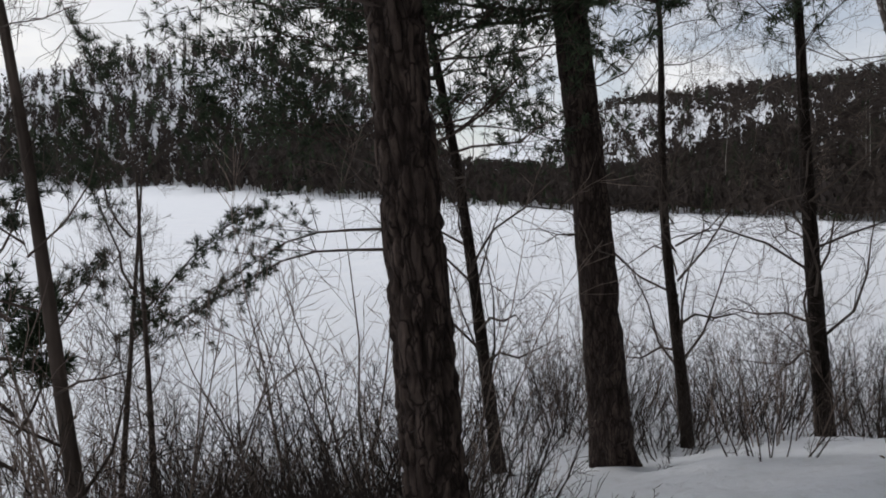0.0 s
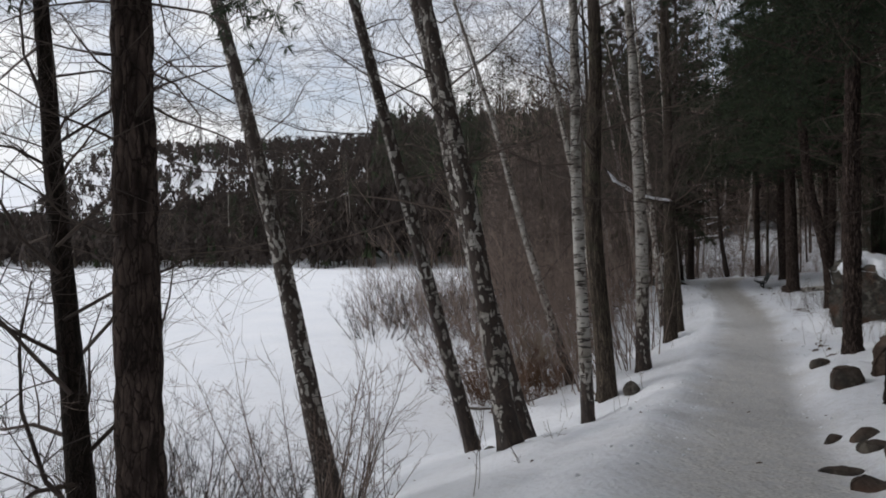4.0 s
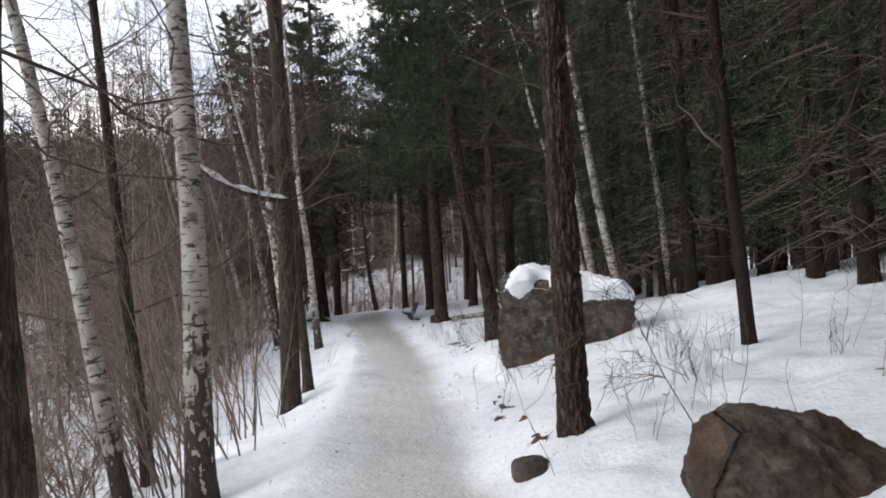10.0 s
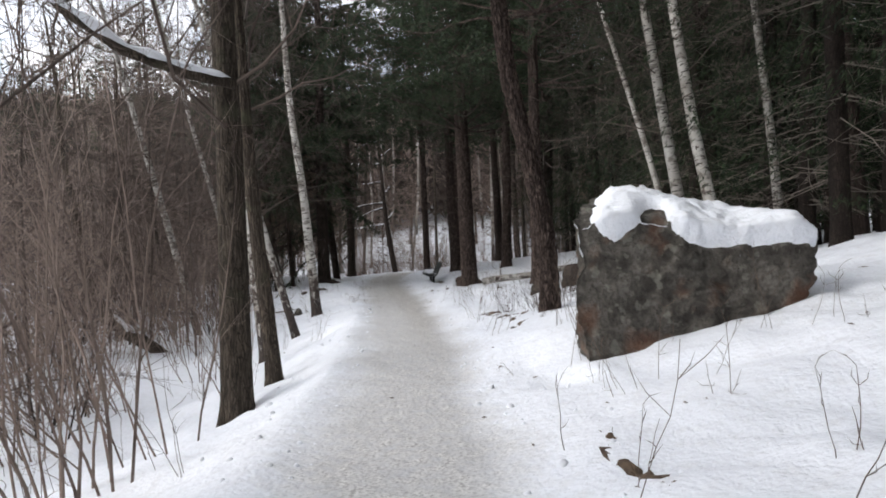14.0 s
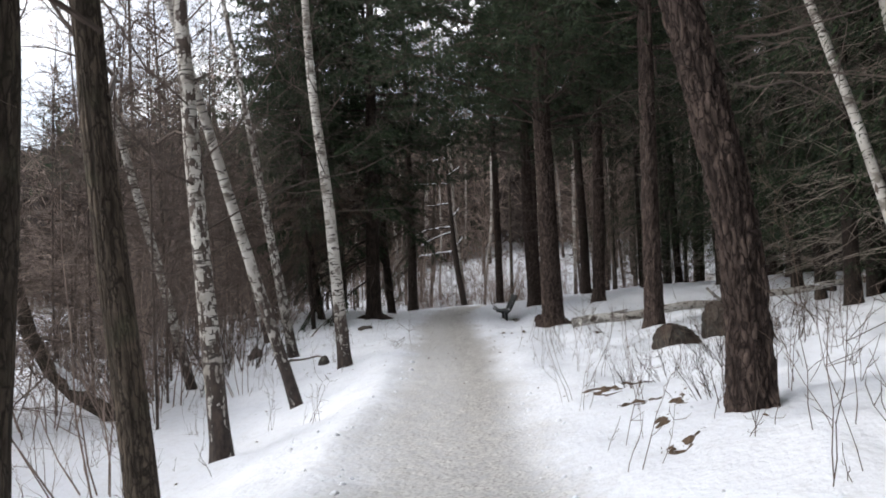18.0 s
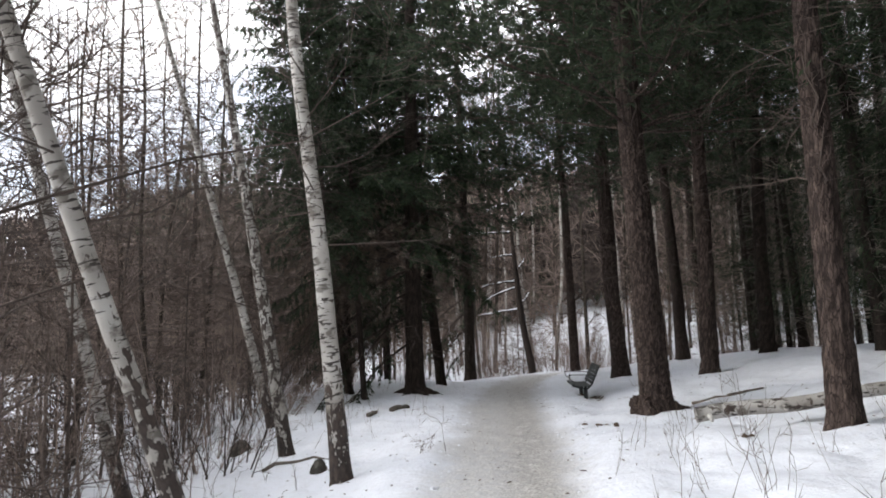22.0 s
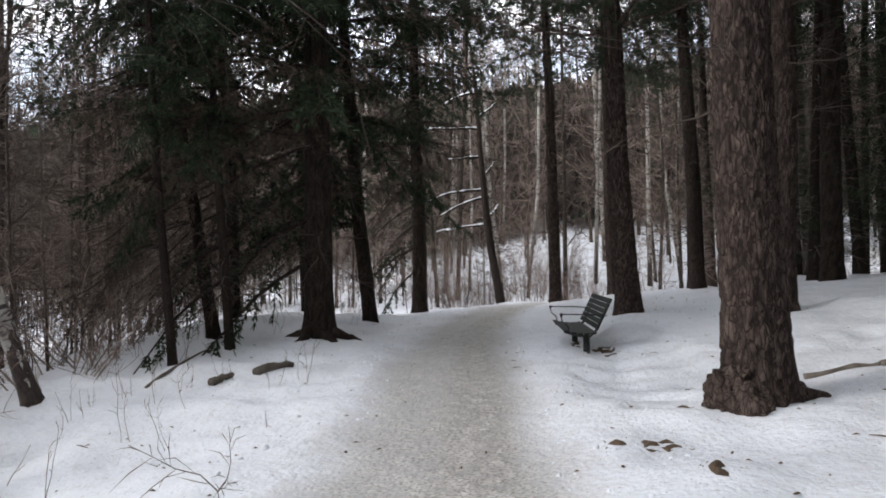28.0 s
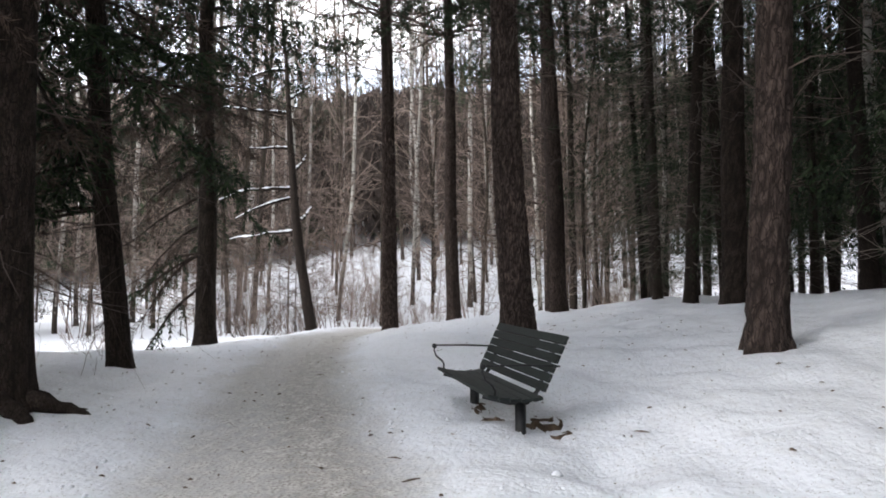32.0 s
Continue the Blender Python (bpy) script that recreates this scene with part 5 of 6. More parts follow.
# ---- fallen wood ----
def fallen_log():
    a, b = Vector((33.03, 13.78, -0.68)), Vector((36.4, 7.6, 0.2))
    top = empty("fallen_birch", Matrix.Translation(a), "fallen birch trunk lying across the snowy slope", "log")
    g = Shape()
    n, sides = 50, 18
    for k in range(n + 1):
        p = (b - a) * (k / n) + Vector((0.03 * math.sin(k * 0.4), 0.03 * math.cos(k * 0.33), 0.02 * math.sin(k * 0.5)))
        r = 0.105 - 0.045 * k / n
        t = (b - a).normalized()
        u = t.cross(Vector((0, 0, 1))).normalized()
        w = u.cross(t)
        for i in range(sides):
            th = 2 * math.pi * i / sides
            rr = r * (1 + 0.08 * noise.noise(Vector((math.cos(th) * 2, math.sin(th) * 2, k * 0.35))))
            g.v.append(tuple(p + u * math.cos(th) * rr + w * math.sin(th) * rr))
            g.groove.append(min(1.0, max(0.0, 1.8 * noise.noise(Vector((math.cos(th), math.sin(th), k * 0.55))) - 0.15)))
    for k in range(n):
        for i in range(sides):
            j = (i + 1) % sides
            g.f.append((k * sides + i, k * sides + j, (k + 1) * sides + j, (k + 1) * sides + i))
    g.f.append(tuple(range(sides)))
    g.f.append(tuple(n * sides + i for i in range(sides)))
    part("trunk", g, BIRCH, top)
    for at, way, ln in ((0.02, (-0.25, -0.1, -0.05), 0.28), (0.16, (-0.35, -0.1, -0.06), 0.3), (0.45, (-0.3, 0.2, 0.25), 0.5)):
        s = Shape()
        p = (b - a) * at
        d = Vector(way).normalized()
        s.tube([tuple(p), tuple(p + d * ln * 0.6), tuple(p + d * ln)], [0.04, 0.032, 0.026], 8)
        part("branch_stub", s, BIRCH, top)
    snow_pad("snow_cap", top, [tuple((b - a) * k + Vector((0, 0, 0.085 - 0.03 * k))) + (0.05, 0.2, 0.025, math.atan2((b - a).y, (b - a).x) - math.pi / 2) for k in (0.3, 0.42, 0.5, 0.62, 0.75, 0.85)])


fallen_log()


def dead_stick(x, y, turn, length, r, label, material=WOOD, bend=0.05):
    rng = random.Random(int(x * 17 + y * 5))
    g = Shape()
    pts = []
    for k in range(7):
        px, py = x + math.cos(turn) * length * (k / 6 - 0.5), y + math.sin(turn) * length * (k / 6 - 0.5)
        pts.append((px, py, height(px, py) + r * 0.5 + rng.uniform(-bend, bend) * 0.3))
    g.tube(pts, [r * (1 - 0.08 * k) * rng.uniform(0.85, 1.1) for k in range(7)], 9)
    tagged(g.ob("fallen_wood", material), label, "log")


dead_stick(35.68, 21.3, 0.1, 0.72, 0.075, "short grey log beside the spruce")
dead_stick(35.0, 21.55, 0.3, 0.45, 0.06, "short dark log beside the spruce")
dead_stick(35.4, 22.9, 0.5, 2.2, 0.025, "long thin stick lying on the snow")
dead_stick(37.0, 14.5, -1.3, 0.9, 0.035, "grey branch on the snow behind a pine")
dead_stick(37.2, 14.0, -0.9, 0.7, 0.03, "grey branch on the snow behind a pine")
dead_stick(13.0, 11.4, -0.6, 1.6, 0.03, "dark stick lying at the ice edge")
dead_stick(30.9, 19.4, -0.7, 1.2, 0.03, "stick lying in the snow by a birch")


def dead_sapling(x, y, label, seed, path, thick=0.0055):
    """A bowed dry sapling with its fine twigs."""
    rng = random.Random(seed)
    top = empty("dead_sapling", Matrix.Translation((x, y, height(x, y) - 0.04)), label, "twig")
    stem = Shape()
    pts = [Vector(q) for q in path]
    stem.tube([tuple(q) for q in pts], [thick * (1 - 0.8 * k / (len(pts) - 1)) for k in range(len(pts))], 5)
    for k in range(2, len(pts)):
        way = (pts[k] - pts[k - 1]).normalized()
        for _ in range(3):
            spray = Shape()
            grow(spray, pts[k], (way + rand_dir(rng) * 0.9).normalized(), rng.uniform(0.2, 0.5), 0.004, 1, rng, 0.0, 3, 3, 0.5)
            part("twig", spray, STALK, top)
    part("stem", stem, STALK, top)


dead_sapling(14.95, 5.27, "bowed dead sapling over the snow beside a stone", 3, ((0, 0, 0), (-0.05, 0.12, 0.25), (-0.08, 0.25, 0.5), (-0.05, 0.36, 0.75), (0.02, 0.45, 0.95), (0.05, 0.6, 0.98), (0.05, 0.8, 0.8), (0.05, 0.95, 0.62)))
dead_sapling(17.6, 5.4, "bowed dead sapling over the snow by a pine", 4, ((0, 0, 0), (-0.1, 0.15, 0.08), (-0.15, 0.3, 0.16), (-0.2, 0.45, 0.2), (-0.3, 0.6, 0.2), (-0.4, 0.75, 0.15)))
dead_sapling(27.2, 9.3, "tall dry sapling standing in the snow", 5, ((0, 0, 0), (0.03, 0.02, 0.4), (0.0, 0.06, 0.8), (-0.04, 0.12, 1.2), (-0.02, 0.2, 1.6), (0.02, 0.3, 2.0)))
dead_sapling(26.6, 9.6, "low twiggy dry sapling in the snow", 6, ((0, 0, 0), (0.1, 0.05, 0.2), (0.25, -0.05, 0.35), (0.4, -0.2, 0.45), (0.6, -0.3, 0.5), (0.8, -0.5, 0.48)))
dead_sapling(31.4, 16.9, "broken dry stem in the snow by the path", 7, ((0, 0, 0), (-0.02, 0.02, 0.2), (-0.05, 0.03, 0.42), (-0.12, 0.1, 0.3), (-0.3, 0.15, 0.2)))


# ---- roots, twigs and litter on the snow ----
def root(thing, x, y, turn, length, r, label):
    """A knotted root that runs from a trunk's foot into the snow."""
    g = Shape()
    pts, back = [], thing.matrix_basis.inverted()
    for k in range(10):
        u = k / 9
        a = turn + 0.5 * math.sin(u * 3)
        px, py = x + math.cos(a) * length * u, y + math.sin(a) * length * u
        pts.append(tuple(back @ Vector((px, py, height(px, py) + r * (1.5 - 2.4 * u)))))
    g.tube(pts, [r * (1.15 - 0.75 * k / 9) * (1 + 0.25 * noise.noise(Vector((x, k * 0.9, r)))) for k in range(10)], 12)
    for i, p in enumerate(g.v):
        n = Vector(p) * 9
        g.v[i] = tuple(Vector(p) + noise.noise_vector(n) * 0.025)
    part("root", g, thing.children[0].data.materials[0], thing, label)


for turn in (0.4, 1.6, 3.1, 4.0, 4.9, 5.6):
    root(BIG_SPRUCE, 37.92 + 0.2 * math.cos(turn), 22.6 + 0.2 * math.sin(turn), turn, 0.7, 0.085, "bare dark root")
for turn, ln in ((2.3, 0.30), (2.8, 0.36), (3.2, 0.34), (3.6, 0.24), (4.9, 0.48), (5.6, 0.34), (0.4, 0.2)):
    root(ROOTED_PINE, 35.55 + 0.19 * math.cos(turn), 15.18 + 0.17 * math.sin(turn), turn, ln, 0.10, "bulging knotted root")


def burl(thing, x, y, size, label):
    """A knotted swelling at a trunk's foot."""
    a, b, c = size
    g = lump([(-a, -b, -0.2), (a, -b, -0.2), (a, b, -0.2), (-a, b, -0.2), (-a * 0.55, -b * 0.55, c), (a * 0.55, -b * 0.55, c * 0.9), (a * 0.6, b * 0.6, c), (-a * 0.6, b * 0.6, c)], 7, 26, 0.10, 0.7, ball=True)
    back = thing.matrix_basis.inverted() @ Matrix.Translation((x, y, height(x, y)))
    g.v = [tuple(back @ Vector(q)) for q in g.v]
    part("burl", g, PINE_BARK, thing, label)


burl(ROOTED_PINE, 35.24, 15.32, (0.30, 0.30, 0.36), "knotted swelling of bark")


def stem_mesh(seed, tall):
    """One dry stalk with a few side shoots."""
    rng = random.Random(seed)
    g = Shape()
    d = Vector((rng.uniform(-0.25, 0.25), rng.uniform(-0.25, 0.25), 1)).normalized()
    pts = [Vector((0, 0, -0.08))]
    for k in range(5):
        d = (d + rand_dir(rng) * 0.2).normalized()
        pts.append(pts[-1] + d * tall / 5)
    g.tube([tuple(p) for p in pts], [0.003, 0.0028, 0.0025, 0.0022, 0.0019, 0.0014], 4, cap=False)
    for k in range(2, 6):
        for _ in range(rng.randint(0, 2)):
            e = pts[k] + (d + rand_dir(rng) * 0.9).normalized() * tall * rng.uniform(0.12, 0.4)
            base = len(g.v)
            g.spike(pts[k], pts[k].lerp(e, 0.5) + rand_dir(rng) * 0.02, e, 0.0018)
            g.f.append((k * 4, base, base + 1))
    ob = g.ob("stem", STALK, False)
    me = ob.data
    bpy.data.objects.remove(ob)
    return me


STEMS = [stem_mesh(70 + k, tall) for k, tall in enumerate((0.3, 0.42, 0.55, 0.7, 0.95, 0.5))]


def weeds(count, x0, x1, side0, side1, seed, label, group):
    rng = random.Random(seed)
    made = 0
    while made < count:
        x, y = rng.uniform(x0, x1), rng.uniform(-2, 26)
        d = along_all(np.array([x]), np.array([y]))[1][0]
        if side0 < d < side1:
            top = empty("dry_stalk", tilt(x, y, (rng.uniform(-0.15, 0.15), rng.uniform(-0.15, 0.15)), rng.uniform(0, 6), 0.0), label, "twig", group)
            for _ in range(rng.randint(1, 3)):
                ob = part("stem", rng.choice(STEMS), None, top)
                ob.matrix_basis = Matrix.Translation((rng.uniform(-0.1, 0.1), rng.uniform(-0.1, 0.1), 0)) @ Matrix.Rotation(rng.uniform(0, 6), 4, "Z") @ Matrix.Rotation(rng.uniform(0, 0.35), 4, "X")
            made += 1


weeds(60, 15, 25, -4.5, -1.1, 1, "thin dry stalk standing out of the snow", "stalks by the boulder")
weeds(90, 22.5, 32, -4.6, -1.1, 2, "thin dry stalk standing out of the snow", "stalks on the slope")
weeds(40, 4, 20, 1.5, 4.5, 3, "thin dry stalk standing out of the snow", "stalks on the bank")
weeds(60, 22, 36, 1.6, 5.5, 4, "thin dry stalk standing out of the snow", "stalks on the bank")
weeds(14, 36, 50, 2.5, 6.0, 5, "thin dry stalk standing out of the snow", "stalks on the bank")


def scraps():
    """Bits of bark, cones and needles strewn over the snow."""
    rng = random.Random(99)
    g = Shape()
    while len(g.f) < 2600:
        x, y = rng.uniform(3, 47), rng.uniform(-1, 26)
        s, d, _, w = (float(v[0]) for v in along_all(np.array([x]), np.array([y])))
        if abs(d) > 6 or (d > 3.5):
            continue
        if rng.random() > (0.95 if s > 77 else 0.13):
            continue
        z = height(x, y) + 0.004
        a, ln, wd = rng.uniform(0, 6.28), rng.uniform(0.008, 0.028) * (3.0 if rng.random() < 0.08 else 1), rng.uniform(0.004, 0.014)
        c, s_ = math.cos(a), math.sin(a)
        k = len(g.v)
        g.v += [(x - c * ln - s_ * wd, y - s_ * ln + c * wd, z), (x - c * ln + s_ * wd, y - s_ * ln - c * wd, z), (x + c * ln + s_ * wd, y + s_ * ln - c * wd, z + 0.006), (x + c * ln - s_ * wd, y + s_ * ln + c * wd, z + 0.006), (x, y, z + 0.014)]
        g.f += [(k, k + 1, k + 4), (k + 1, k + 2, k + 4), (k + 2, k + 3, k + 4), (k + 3, k, k + 4)]
    tagged(g.ob("forest_litter", LITTER, False), "scattered bark flakes, cones and needles on the snow", "litter", kind="stuff")


scraps()


def snow_lumps():
    """Crumbs of snow kicked up along the edges of the path."""
    rng = random.Random(41)
    g = Shape()
    made = 0
    while made < 600:
        x, y = rng.uniform(2, 46), rng.uniform(-1, 26)
        _, d, _, w = (float(v[0]) for v in along_all(np.array([x]), np.array([y])))
        off = abs(d) - w
        if not -0.1 < off < 1.1 or rng.random() < 0.6 * max(0.0, off):
            continue
        made += 1
        r = rng.uniform(0.008, 0.026) * (2.0 if rng.random() < 0.1 else 1)
        z = height(x, y) - r * 0.2
        base = len(g.v)
        for ring, (up, out) in enumerate(((-0.5, 0.9), (0.25, 1.0), (0.75, 0.6))):
            for i in range(6):
                th = 1.047 * i + ring * 0.5
                q = r * out * rng.uniform(0.75, 1.25)
                g.v.append((x + math.cos(th) * q, y + math.sin(th) * q, z + up * r * rng.uniform(0.8, 1.1)))
        g.v.append((x, y, z + r))
        for ring in range(2):
            for i in range(6):
                j = (i + 1) % 6
                g.f.append((base + ring * 6 + i, base + ring * 6 + j, base + ring * 6 + 6 + j, base + ring * 6 + 6 + i))
        for i in range(6):
            g.f.append((base + 12 + i, base + 12 + (i + 1) % 6, base + 18))
    tagged(g.ob("snow_lumps", SNOW), "small crumbs of snow along the trodden path", "snow", kind="stuff")


snow_lumps()


def bare_patch(x, y, rx, ry, turn, seed, label):
    """A patch of brown litter and moss where the snow has gone."""
    rng = random.Random(seed)
    g = Shape()
    n, ring = 14, 5
    for k in range(ring + 1):
        for i in range(n):
            th = 6.2832 * i / n
            q = k / ring * (1 + 0.35 * noise.noise(Vector((math.cos(th) * 1.7, math.sin(th) * 1.7, seed * 3.3))))
            u, v = q * math.cos(th) * rx, q * math.sin(th) * ry
            px, py = x + u * math.cos(turn) - v * math.sin(turn), y + u * math.sin(turn) + v * math.cos(turn)
            g.v.append((px, py, height(px, py) + 0.012 - 0.03 * (k / ring) + 0.055 * noise.noise(Vector((px * 14, py * 14, seed)))))
    for k in range(ring):
        for i in range(n):
            j = (i + 1) % n
            g.f.append((k * n + i, k * n + j, (k + 1) * n + j, (k + 1) * n + i))
    for _ in range(12):
        th, q = rng.uniform(0, 6.28), math.sqrt(rng.random()) * 1.1
        u, v = q * math.cos(th) * rx, q * math.sin(th) * ry
        px, py = x + u * math.cos(turn) - v * math.sin(turn), y + u * math.sin(turn) + v * math.cos(turn)
        p = Vector((px, py, height(px, py) + 0.01))
        way = rand_dir(rng, 0.35)
        g.blade(p, p + way * rng.uniform(0.015, 0.04), 0.008, rand_dir(rng).cross(way).normalized())
    tagged(g.ob("bare_patch", LITTER, False), label, "litter", kind="stuff")


bare_patch(38.75, 17.65, 0.42, 0.22, 0.5, 1, "brown litter showing through snow under the bench")
bare_patch(38.95, 18.15, 0.30, 0.16, 0.5, 2, "brown litter showing through snow under the bench")
bare_patch(39.5, 18.4, 0.3, 0.14, 0.5, 3, "brown litter showing through snow under the bench")
bare_patch(34.2, 15.6, 0.26, 0.12, -0.8, 4, "brown litter showing through snow near a pine")
bare_patch(33.9, 15.9, 0.14, 0.07, -0.5, 5, "brown litter showing through snow near a pine")
bare_patch(35.3, 15.8, 0.16, 0.07, -0.8, 6, "brown litter showing through snow near a pine")
bare_patch(26.0, 11.1, 0.35, 0.18, -0.8, 7, "brown litter and moss showing through snow on the slope")
bare_patch(24.2, 10.15, 0.16, 0.1, 0.3, 10, "green moss showing through snow on the slope")
bare_patch(23.7, 9.95, 0.2, 0.08, -0.6, 11, "brown litter and moss showing through snow on the slope")
bare_patch(25.0, 10.2, 0.3, 0.13, 0.2, 12, "brown litter and moss showing through snow on the slope")
bare_patch(33.4, 15.1, 0.13, 0.12, 0.2, 13, "brown litter showing through snow near a pine")
bare_patch(36.5, 16.0, 0.14, 0.05, -0.6, 14, "brown litter showing through snow near a pine")
bare_patch(32.0, 13.0, 0.2, 0.07, -0.6, 15, "brown litter showing through snow on the slope")
bare_patch(16.2, 6.75, 0.3, 0.16, 0.4, 16, "brown litter showing through snow at a pine's foot")
bare_patch(18.4, 7.68, 0.42, 0.12, 0.5, 17, "brown earth and moss showing through snow by the path")
bare_patch(17.8, 7.6, 0.22, 0.08, 0.7, 18, "brown earth showing through snow by the path")
bare_patch(17.2, 7.13, 0.12, 0.06, 0.9, 19, "brown earth showing through snow by the path")
bare_patch(18.9, 7.9, 0.12, 0.05, 0.3, 20, "brown earth showing through snow by the path")
bare_patch(21.7, 9.55, 0.15, 0.05, 0.3, 21, "brown earth showing through snow by the path")
bare_patch(26.9, 11.0, 0.25, 0.12, -0.8, 8, "brown litter and moss showing through snow on the slope")
bare_patch(25.2, 10.6, 0.25, 0.12, -0.8, 9, "brown litter and moss showing through snow on the slope")

# ---- the woods beyond ----
woods = random.Random(17)


def prototype(kind, h, dia, label, wide=1.0, bark=None, group="woods", near=False):
    """A tree of the woods, built once; copies follow."""
    far = {"spruce": "far_spruce", "pine": "far_pine"}.get(kind, "far_bare")
    far = "mid_spruce" if near else far
    return tree(kind, 0, 0, (0, 0), dia, label, h=h, fine=False, crown=far, bark=bark, wide=wide, z=0, group=group)


KINDS = [prototype("spruce", 15, 0.22, "dark spruce in the woods behind the path", 0.85), prototype("spruce", 12, 0.16, "dark spruce in the woods behind the path", 0.9),
         prototype("pine", 17, 0.25, "tall bare-stemmed pine in the woods"), prototype("pine", 15, 0.2, "tall bare-stemmed pine in the woods", bark=DARK_BARK),
         prototype("birch", 14, 0.11, "slim white birch in the woods", 0.8), prototype("birch", 12, 0.085, "slim white birch in the woods", 0.7),
         prototype("grey", 11, 0.11, "bare brown tree in the woods", 0.8), prototype("grey", 9, 0.08, "bare brown tree in the woods", 0.9), prototype("small", 7, 0.04, "brown twiggy young tree in the marsh", 1.5), prototype("small", 6, 0.034, "brown twiggy young tree in the marsh", 1.8),
         prototype("spruce", 15, 0.21, "dark spruce with hanging needled boughs on the slope", 0.9, near=True), prototype("spruce", 12, 0.15, "dark spruce with hanging needled boughs on the slope", 0.9, near=True)]
USED = set()


def plant(k, x, y, size):
    m = tilt(x, y, (woods.uniform(-0.05, 0.05), woods.uniform(-0.05, 0.05)), woods.uniform(0, 6.28)) @ Matrix.Scale(size, 4)
    if k in USED:
        copy_thing(KINDS[k], m)
    else:
        USED.add(k)
        KINDS[k].matrix_basis = m


def grove(count, x0, x1, y0, y1, choice, keep, gap=1.6, grown=1.0):
    spots = []
    tries = 0
    while len(spots) < count and tries < count * 40:
        tries += 1
        x, y = woods.uniform(x0, x1), woods.uniform(y0, y1)
        d = along_all(np.array([x]), np.array([y]))[1][0]
        if not keep(x, y, d) or any((x - a) ** 2 + (y - b) ** 2 < gap * gap for a, b in spots):
            continue
        spots.append((x, y))
        kind = woods.choice(choice)
        if kind < 2 and -11.5 < d < 0 and x > -2:
            kind += 10
        plant(kind, x, y, woods.uniform(0.75, 1.2) * grown)


def behind(x, y):
    return shore_all(np.array([x]), np.array([y]))[0]


# uphill side, dark conifers with birches
grove(190, 10, 62, -20, 12, [0, 0, 0, 1, 1, 1, 2, 3, 4], lambda x, y, d: -26 < d < (-7.0 if x < 46 else -10.5), 1.4, 1.25)
grove(36, 17, 42, -6, 10, [0, 0, 1], lambda x, y, d: -10.5 < d < -7.0 and math.hypot(x - 21.7, y - 7.4) > 5.5, 1.5, 1.15)
grove(90, -26, 18, -30, 3, [0, 0, 1, 2, 3], lambda x, y, d: -22 < d < -4.5, 1.7, 1.25)
grove(30, 48, 64, 4, 18, [0, 0, 1], lambda x, y, d: d < -6.5, 1.5)
for sx, sy, size in ((48.6, 15.6, 1.1), (50.2, 14.6, 1.2), (51.4, 16.2, 1.15)):
    plant(10, sx, sy, size)
# straight ahead past the bend: pale slender stems
grove(60, 51, 64, 18, 42, [8, 9, 9], lambda x, y, d: d > 3.5 or d < -4 or x > 59, 0.9, 0.9)
grove(120, 52, 84, 8, 44, [4, 5, 6, 6, 6, 7, 7, 7], lambda x, y, d: d < -3.5 or d > 5 or x > 60, 1.0, 1.35)
# the far side of the bay
grove(110, 24, 80, 34, 110, [6, 6, 7, 7, 4, 8, 8, 1], lambda x, y, d: behind(x, y) > 0.5, 1.3, 0.7)
grove(70, 46, 84, 40, 100, [0, 1, 2, 0], lambda x, y, d: behind(x, y) > 3 and x > 0.72 * y, 2.0)
# marsh beyond the thicket: low brown growth
grove(12, 19, 36, 13, 30, [8, 8, 9], lambda x, y, d: 4.5 < d < 11 and x < 33.5, 1.0, 0.9)
grove(210, 17, 54, 15, 60, [8, 8, 8, 9, 9, 7], lambda x, y, d: d > 6.5 and (x < 42 or d > 14) and y - 5 < 1.05 * (x - 7) and behind(x, y) < 2, 0.9, 1.05)
grove(12, 31.5, 37.5, 25.5, 32, [6, 7, 8], lambda x, y, d: d > 5.5, 1.2, 0.95)
grove(12, 36, 60, 34, 60, [0, 1, 1], lambda x, y, d: d > 18 and y - 5 < 1.0 * (x - 7), 2.0, 0.7)
for _ in range(26):
    bx, by = woods.uniform(53, 64), woods.uniform(15, 31)
    if abs(along_all(np.array([bx]), np.array([by]))[1][0]) > 2.5:
        bush(SHRUBS[1 if woods.random() < 0.5 else 3], "shrub", bx, by, woods.uniform(1.1, 1.7), "leafless brown shrub behind the path's bend", "far shrubs")
# low growth on the slope
for bx, by, size in ((26.3, 10.9, 0.35), (26.9, 10.6, 0.4), (27.6, 10.2, 0.42), (28.3, 9.9, 0.38), (26.6, 9.9, 0.45), (27.4, 9.4, 0.4), (29.0, 9.6, 0.4), (24.9, 9.9, 0.3), (18.9, 5.6, 0.35), (17.4, 5.3, 0.32)):
    bush(SHRUBS[0 if size < 0.4 else 2], "shrub", bx, by, size, "thin leafless brushwood standing in the snow", "slope brushwood")
for bx, by in ((23.5, 1.2), (24.6, 2.0), (22.4, 0.6), (25.8, 2.2), (27.0, 2.8), (21.0, -0.4)):
    bush(SHRUBS[2], "shrub", bx, by, 0.7, "low snowy brushwood on the wooded slope", "slope brushwood")


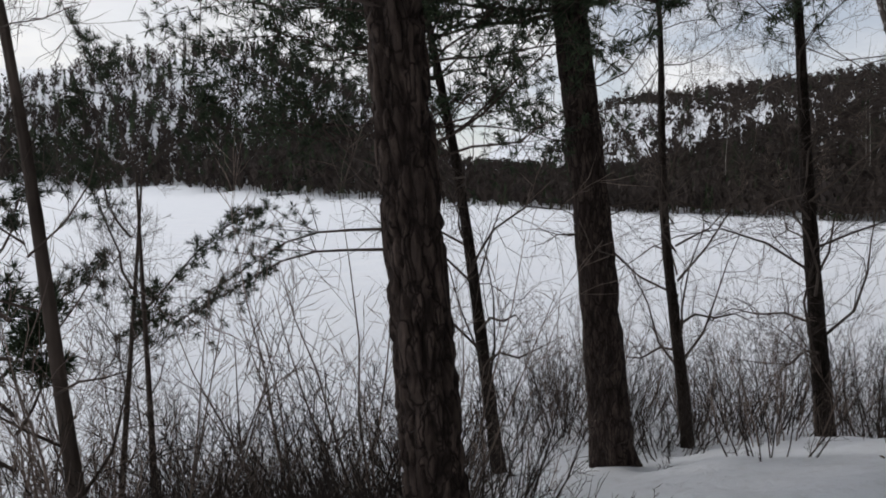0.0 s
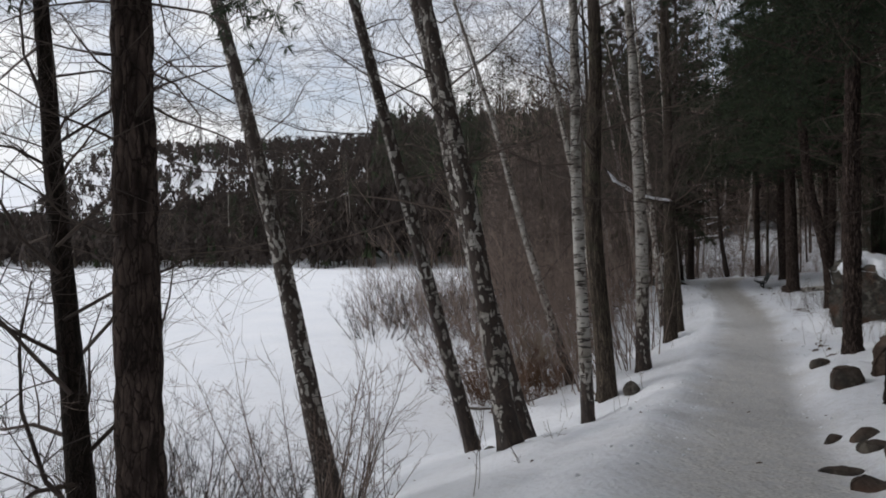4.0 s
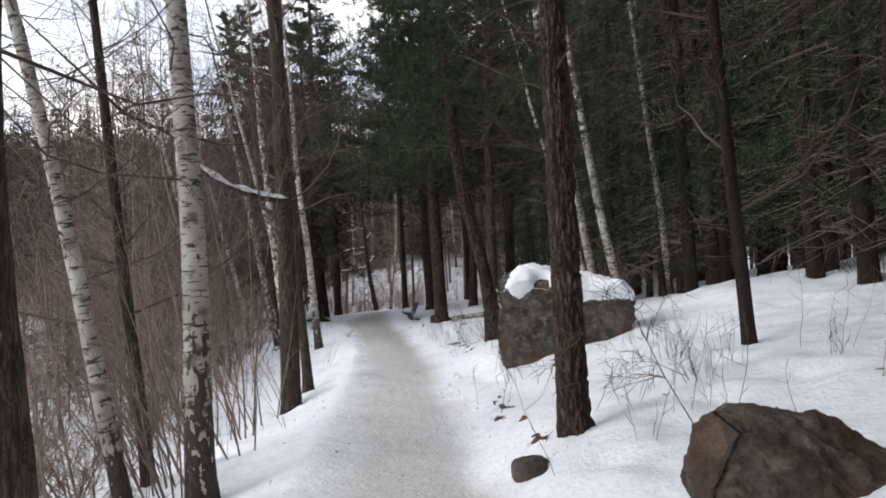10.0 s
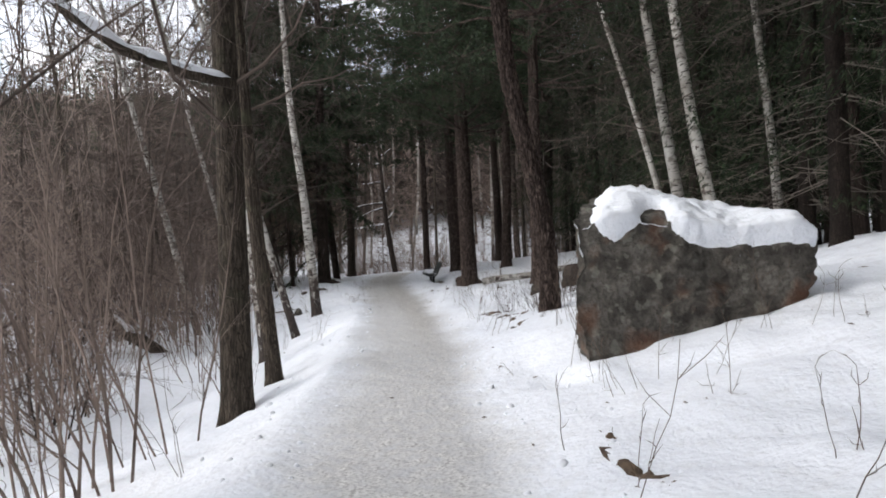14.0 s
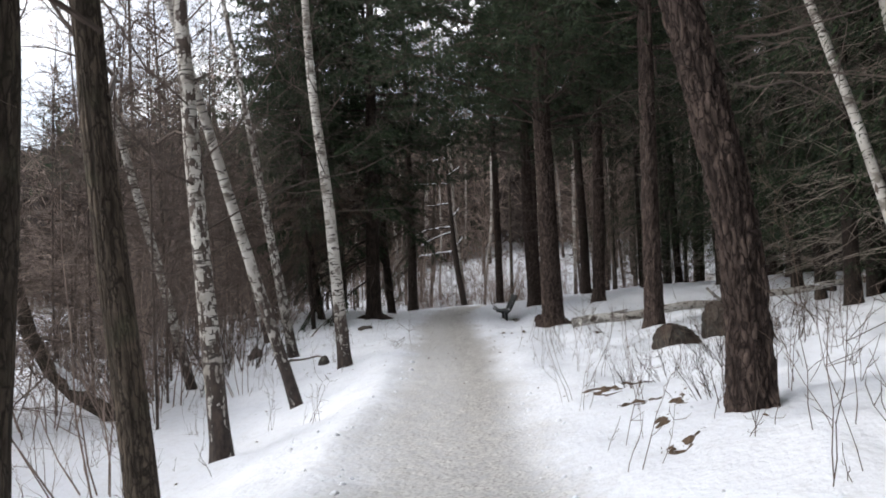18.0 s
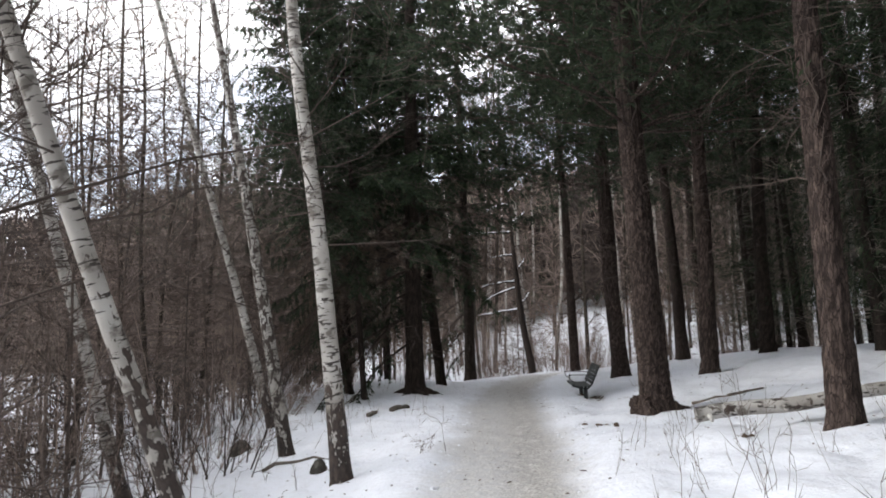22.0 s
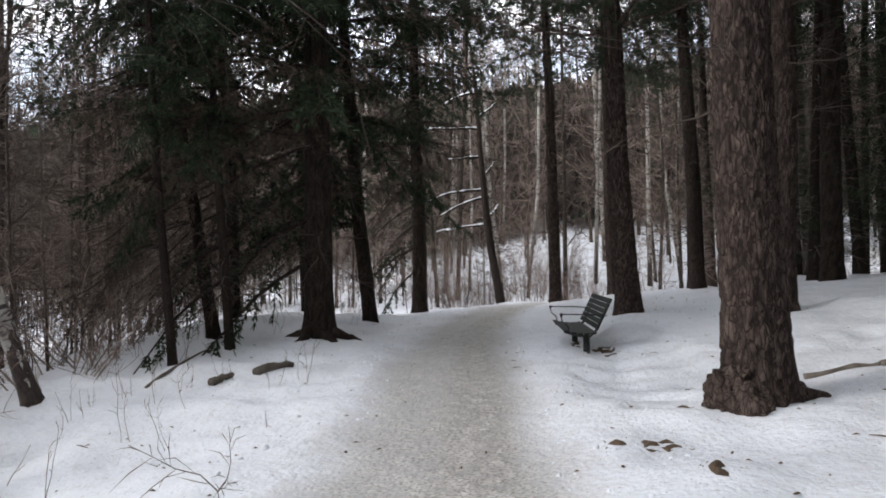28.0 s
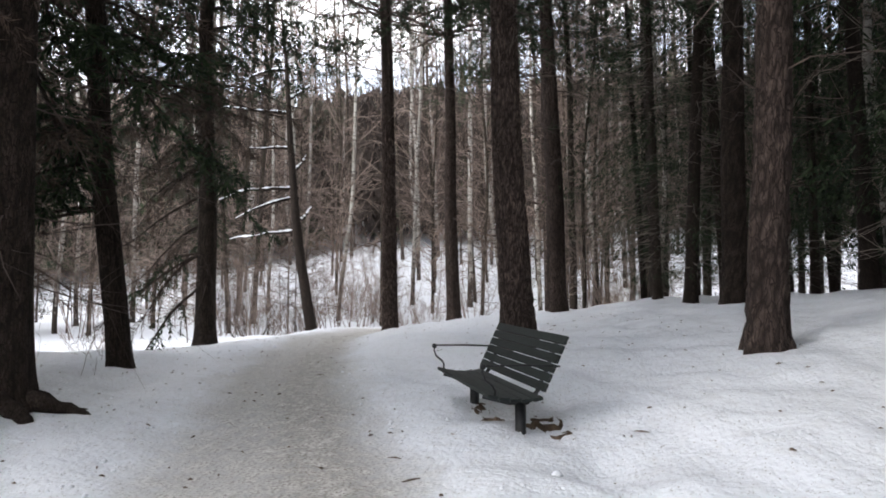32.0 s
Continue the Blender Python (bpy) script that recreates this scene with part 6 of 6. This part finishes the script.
def far_woods():
    """The wooded hills round the lake: conifers and bare trees too far off to count."""
    rng = random.Random(123)
    draw = np.random.default_rng(123)
    cone, bare, stems = Shape(), Shape(), Shape()
    az, dist = draw.uniform(-1.9, 2.9, 110000), draw.uniform(60, 330, 110000)
    dist = np.where(az < 0, 1.35 * dist + 15, dist)
    xs, ys = 10 + np.sin(az) * dist, 5 + np.cos(az) * dist
    backs, ds, hs = shore_all(xs, ys), along_all(xs, ys)[1], terrain(xs, ys)[0]
    keep = ((backs > 1) & (dist > 75)) | ((backs < 0) & (ds < -23))
    keep &= (backs < 55) | (draw.random(110000) > 0.75)
    for i in np.nonzero(keep)[0][:19000]:
        x, y, z, back = float(xs[i]), float(ys[i]), float(hs[i]), float(backs[i])
        h = (rng.uniform(8, 13) if rng.random() < 0.8 else rng.uniform(4, 9)) * (0.42 if -10 < x < 0.68 * y and y > 50 else 1.0)
        if back < 6:
            stems.tube([(x, y, z - 0.5), (x + rng.uniform(-0.3, 0.3), y, z + h * 0.6)], [0.12, 0.05], 4, cap=False)
        if rng.random() < 0.13:
            h *= rng.uniform(0.8, 1.15)
            r = h * rng.uniform(0.13, 0.18)
            for lv in range(6):
                zz, rr = z + h * (0.12 + 0.88 * lv / 6), r * (1 - lv / 6.6)
                top = (x, y, zz + h * 0.16)
                for i in range(7):
                    th = i * 0.9 + lv * 0.5 + rng.uniform(-0.25, 0.25)
                    q = rr * rng.uniform(0.75, 1.2)
                    k = len(cone.v)
                    cone.v += [top, (x + math.cos(th - 0.32) * q * 0.8, y + math.sin(th - 0.32) * q * 0.8, zz + rng.uniform(-0.1, 0.2)), (x + math.cos(th) * q * 1.2, y + math.sin(th) * q * 1.2, zz - 0.35), (x + math.cos(th + 0.32) * q * 0.8, y + math.sin(th + 0.32) * q * 0.8, zz + rng.uniform(-0.1, 0.2))]
                    cone.f.append((k, k + 1, k + 2, k + 3))
        else:
            lo = 0.16 if back < 6 else 0.05
            for i in range(26):
                zz = z + h * rng.uniform(lo, 0.85)
                th, ln = rng.uniform(0, 6.28), h * rng.uniform(0.08, 0.22) * (1.25 - (zz - z) / h)
                p = Vector((x + rng.uniform(-0.8, 0.8), y + rng.uniform(-0.8, 0.8), zz))
                q = p + Vector((math.cos(th) * ln, math.sin(th) * ln, ln * rng.uniform(0.5, 1.6) + 0.5))
                bare.blade(p, q, rng.uniform(0.4, 1.1), rand_dir(rng))
    tagged(cone.ob("far_conifer_woods", NEEDLE, False), "dark conifer woods on the hills round the lake", "woods", kind="stuff")
    # The woods' inner shade is in this dark twig colour.
    tagged(bare.ob("far_bare_woods", FAR_TWIG_SHADED, False), "brown leafless woods along the far shore, darkened for their own shade", "woods", kind="stuff")
    tagged(stems.ob("far_stems", GREY_BARK, False), "pale thin stems along the far shore", "woods", kind="stuff")


far_woods()
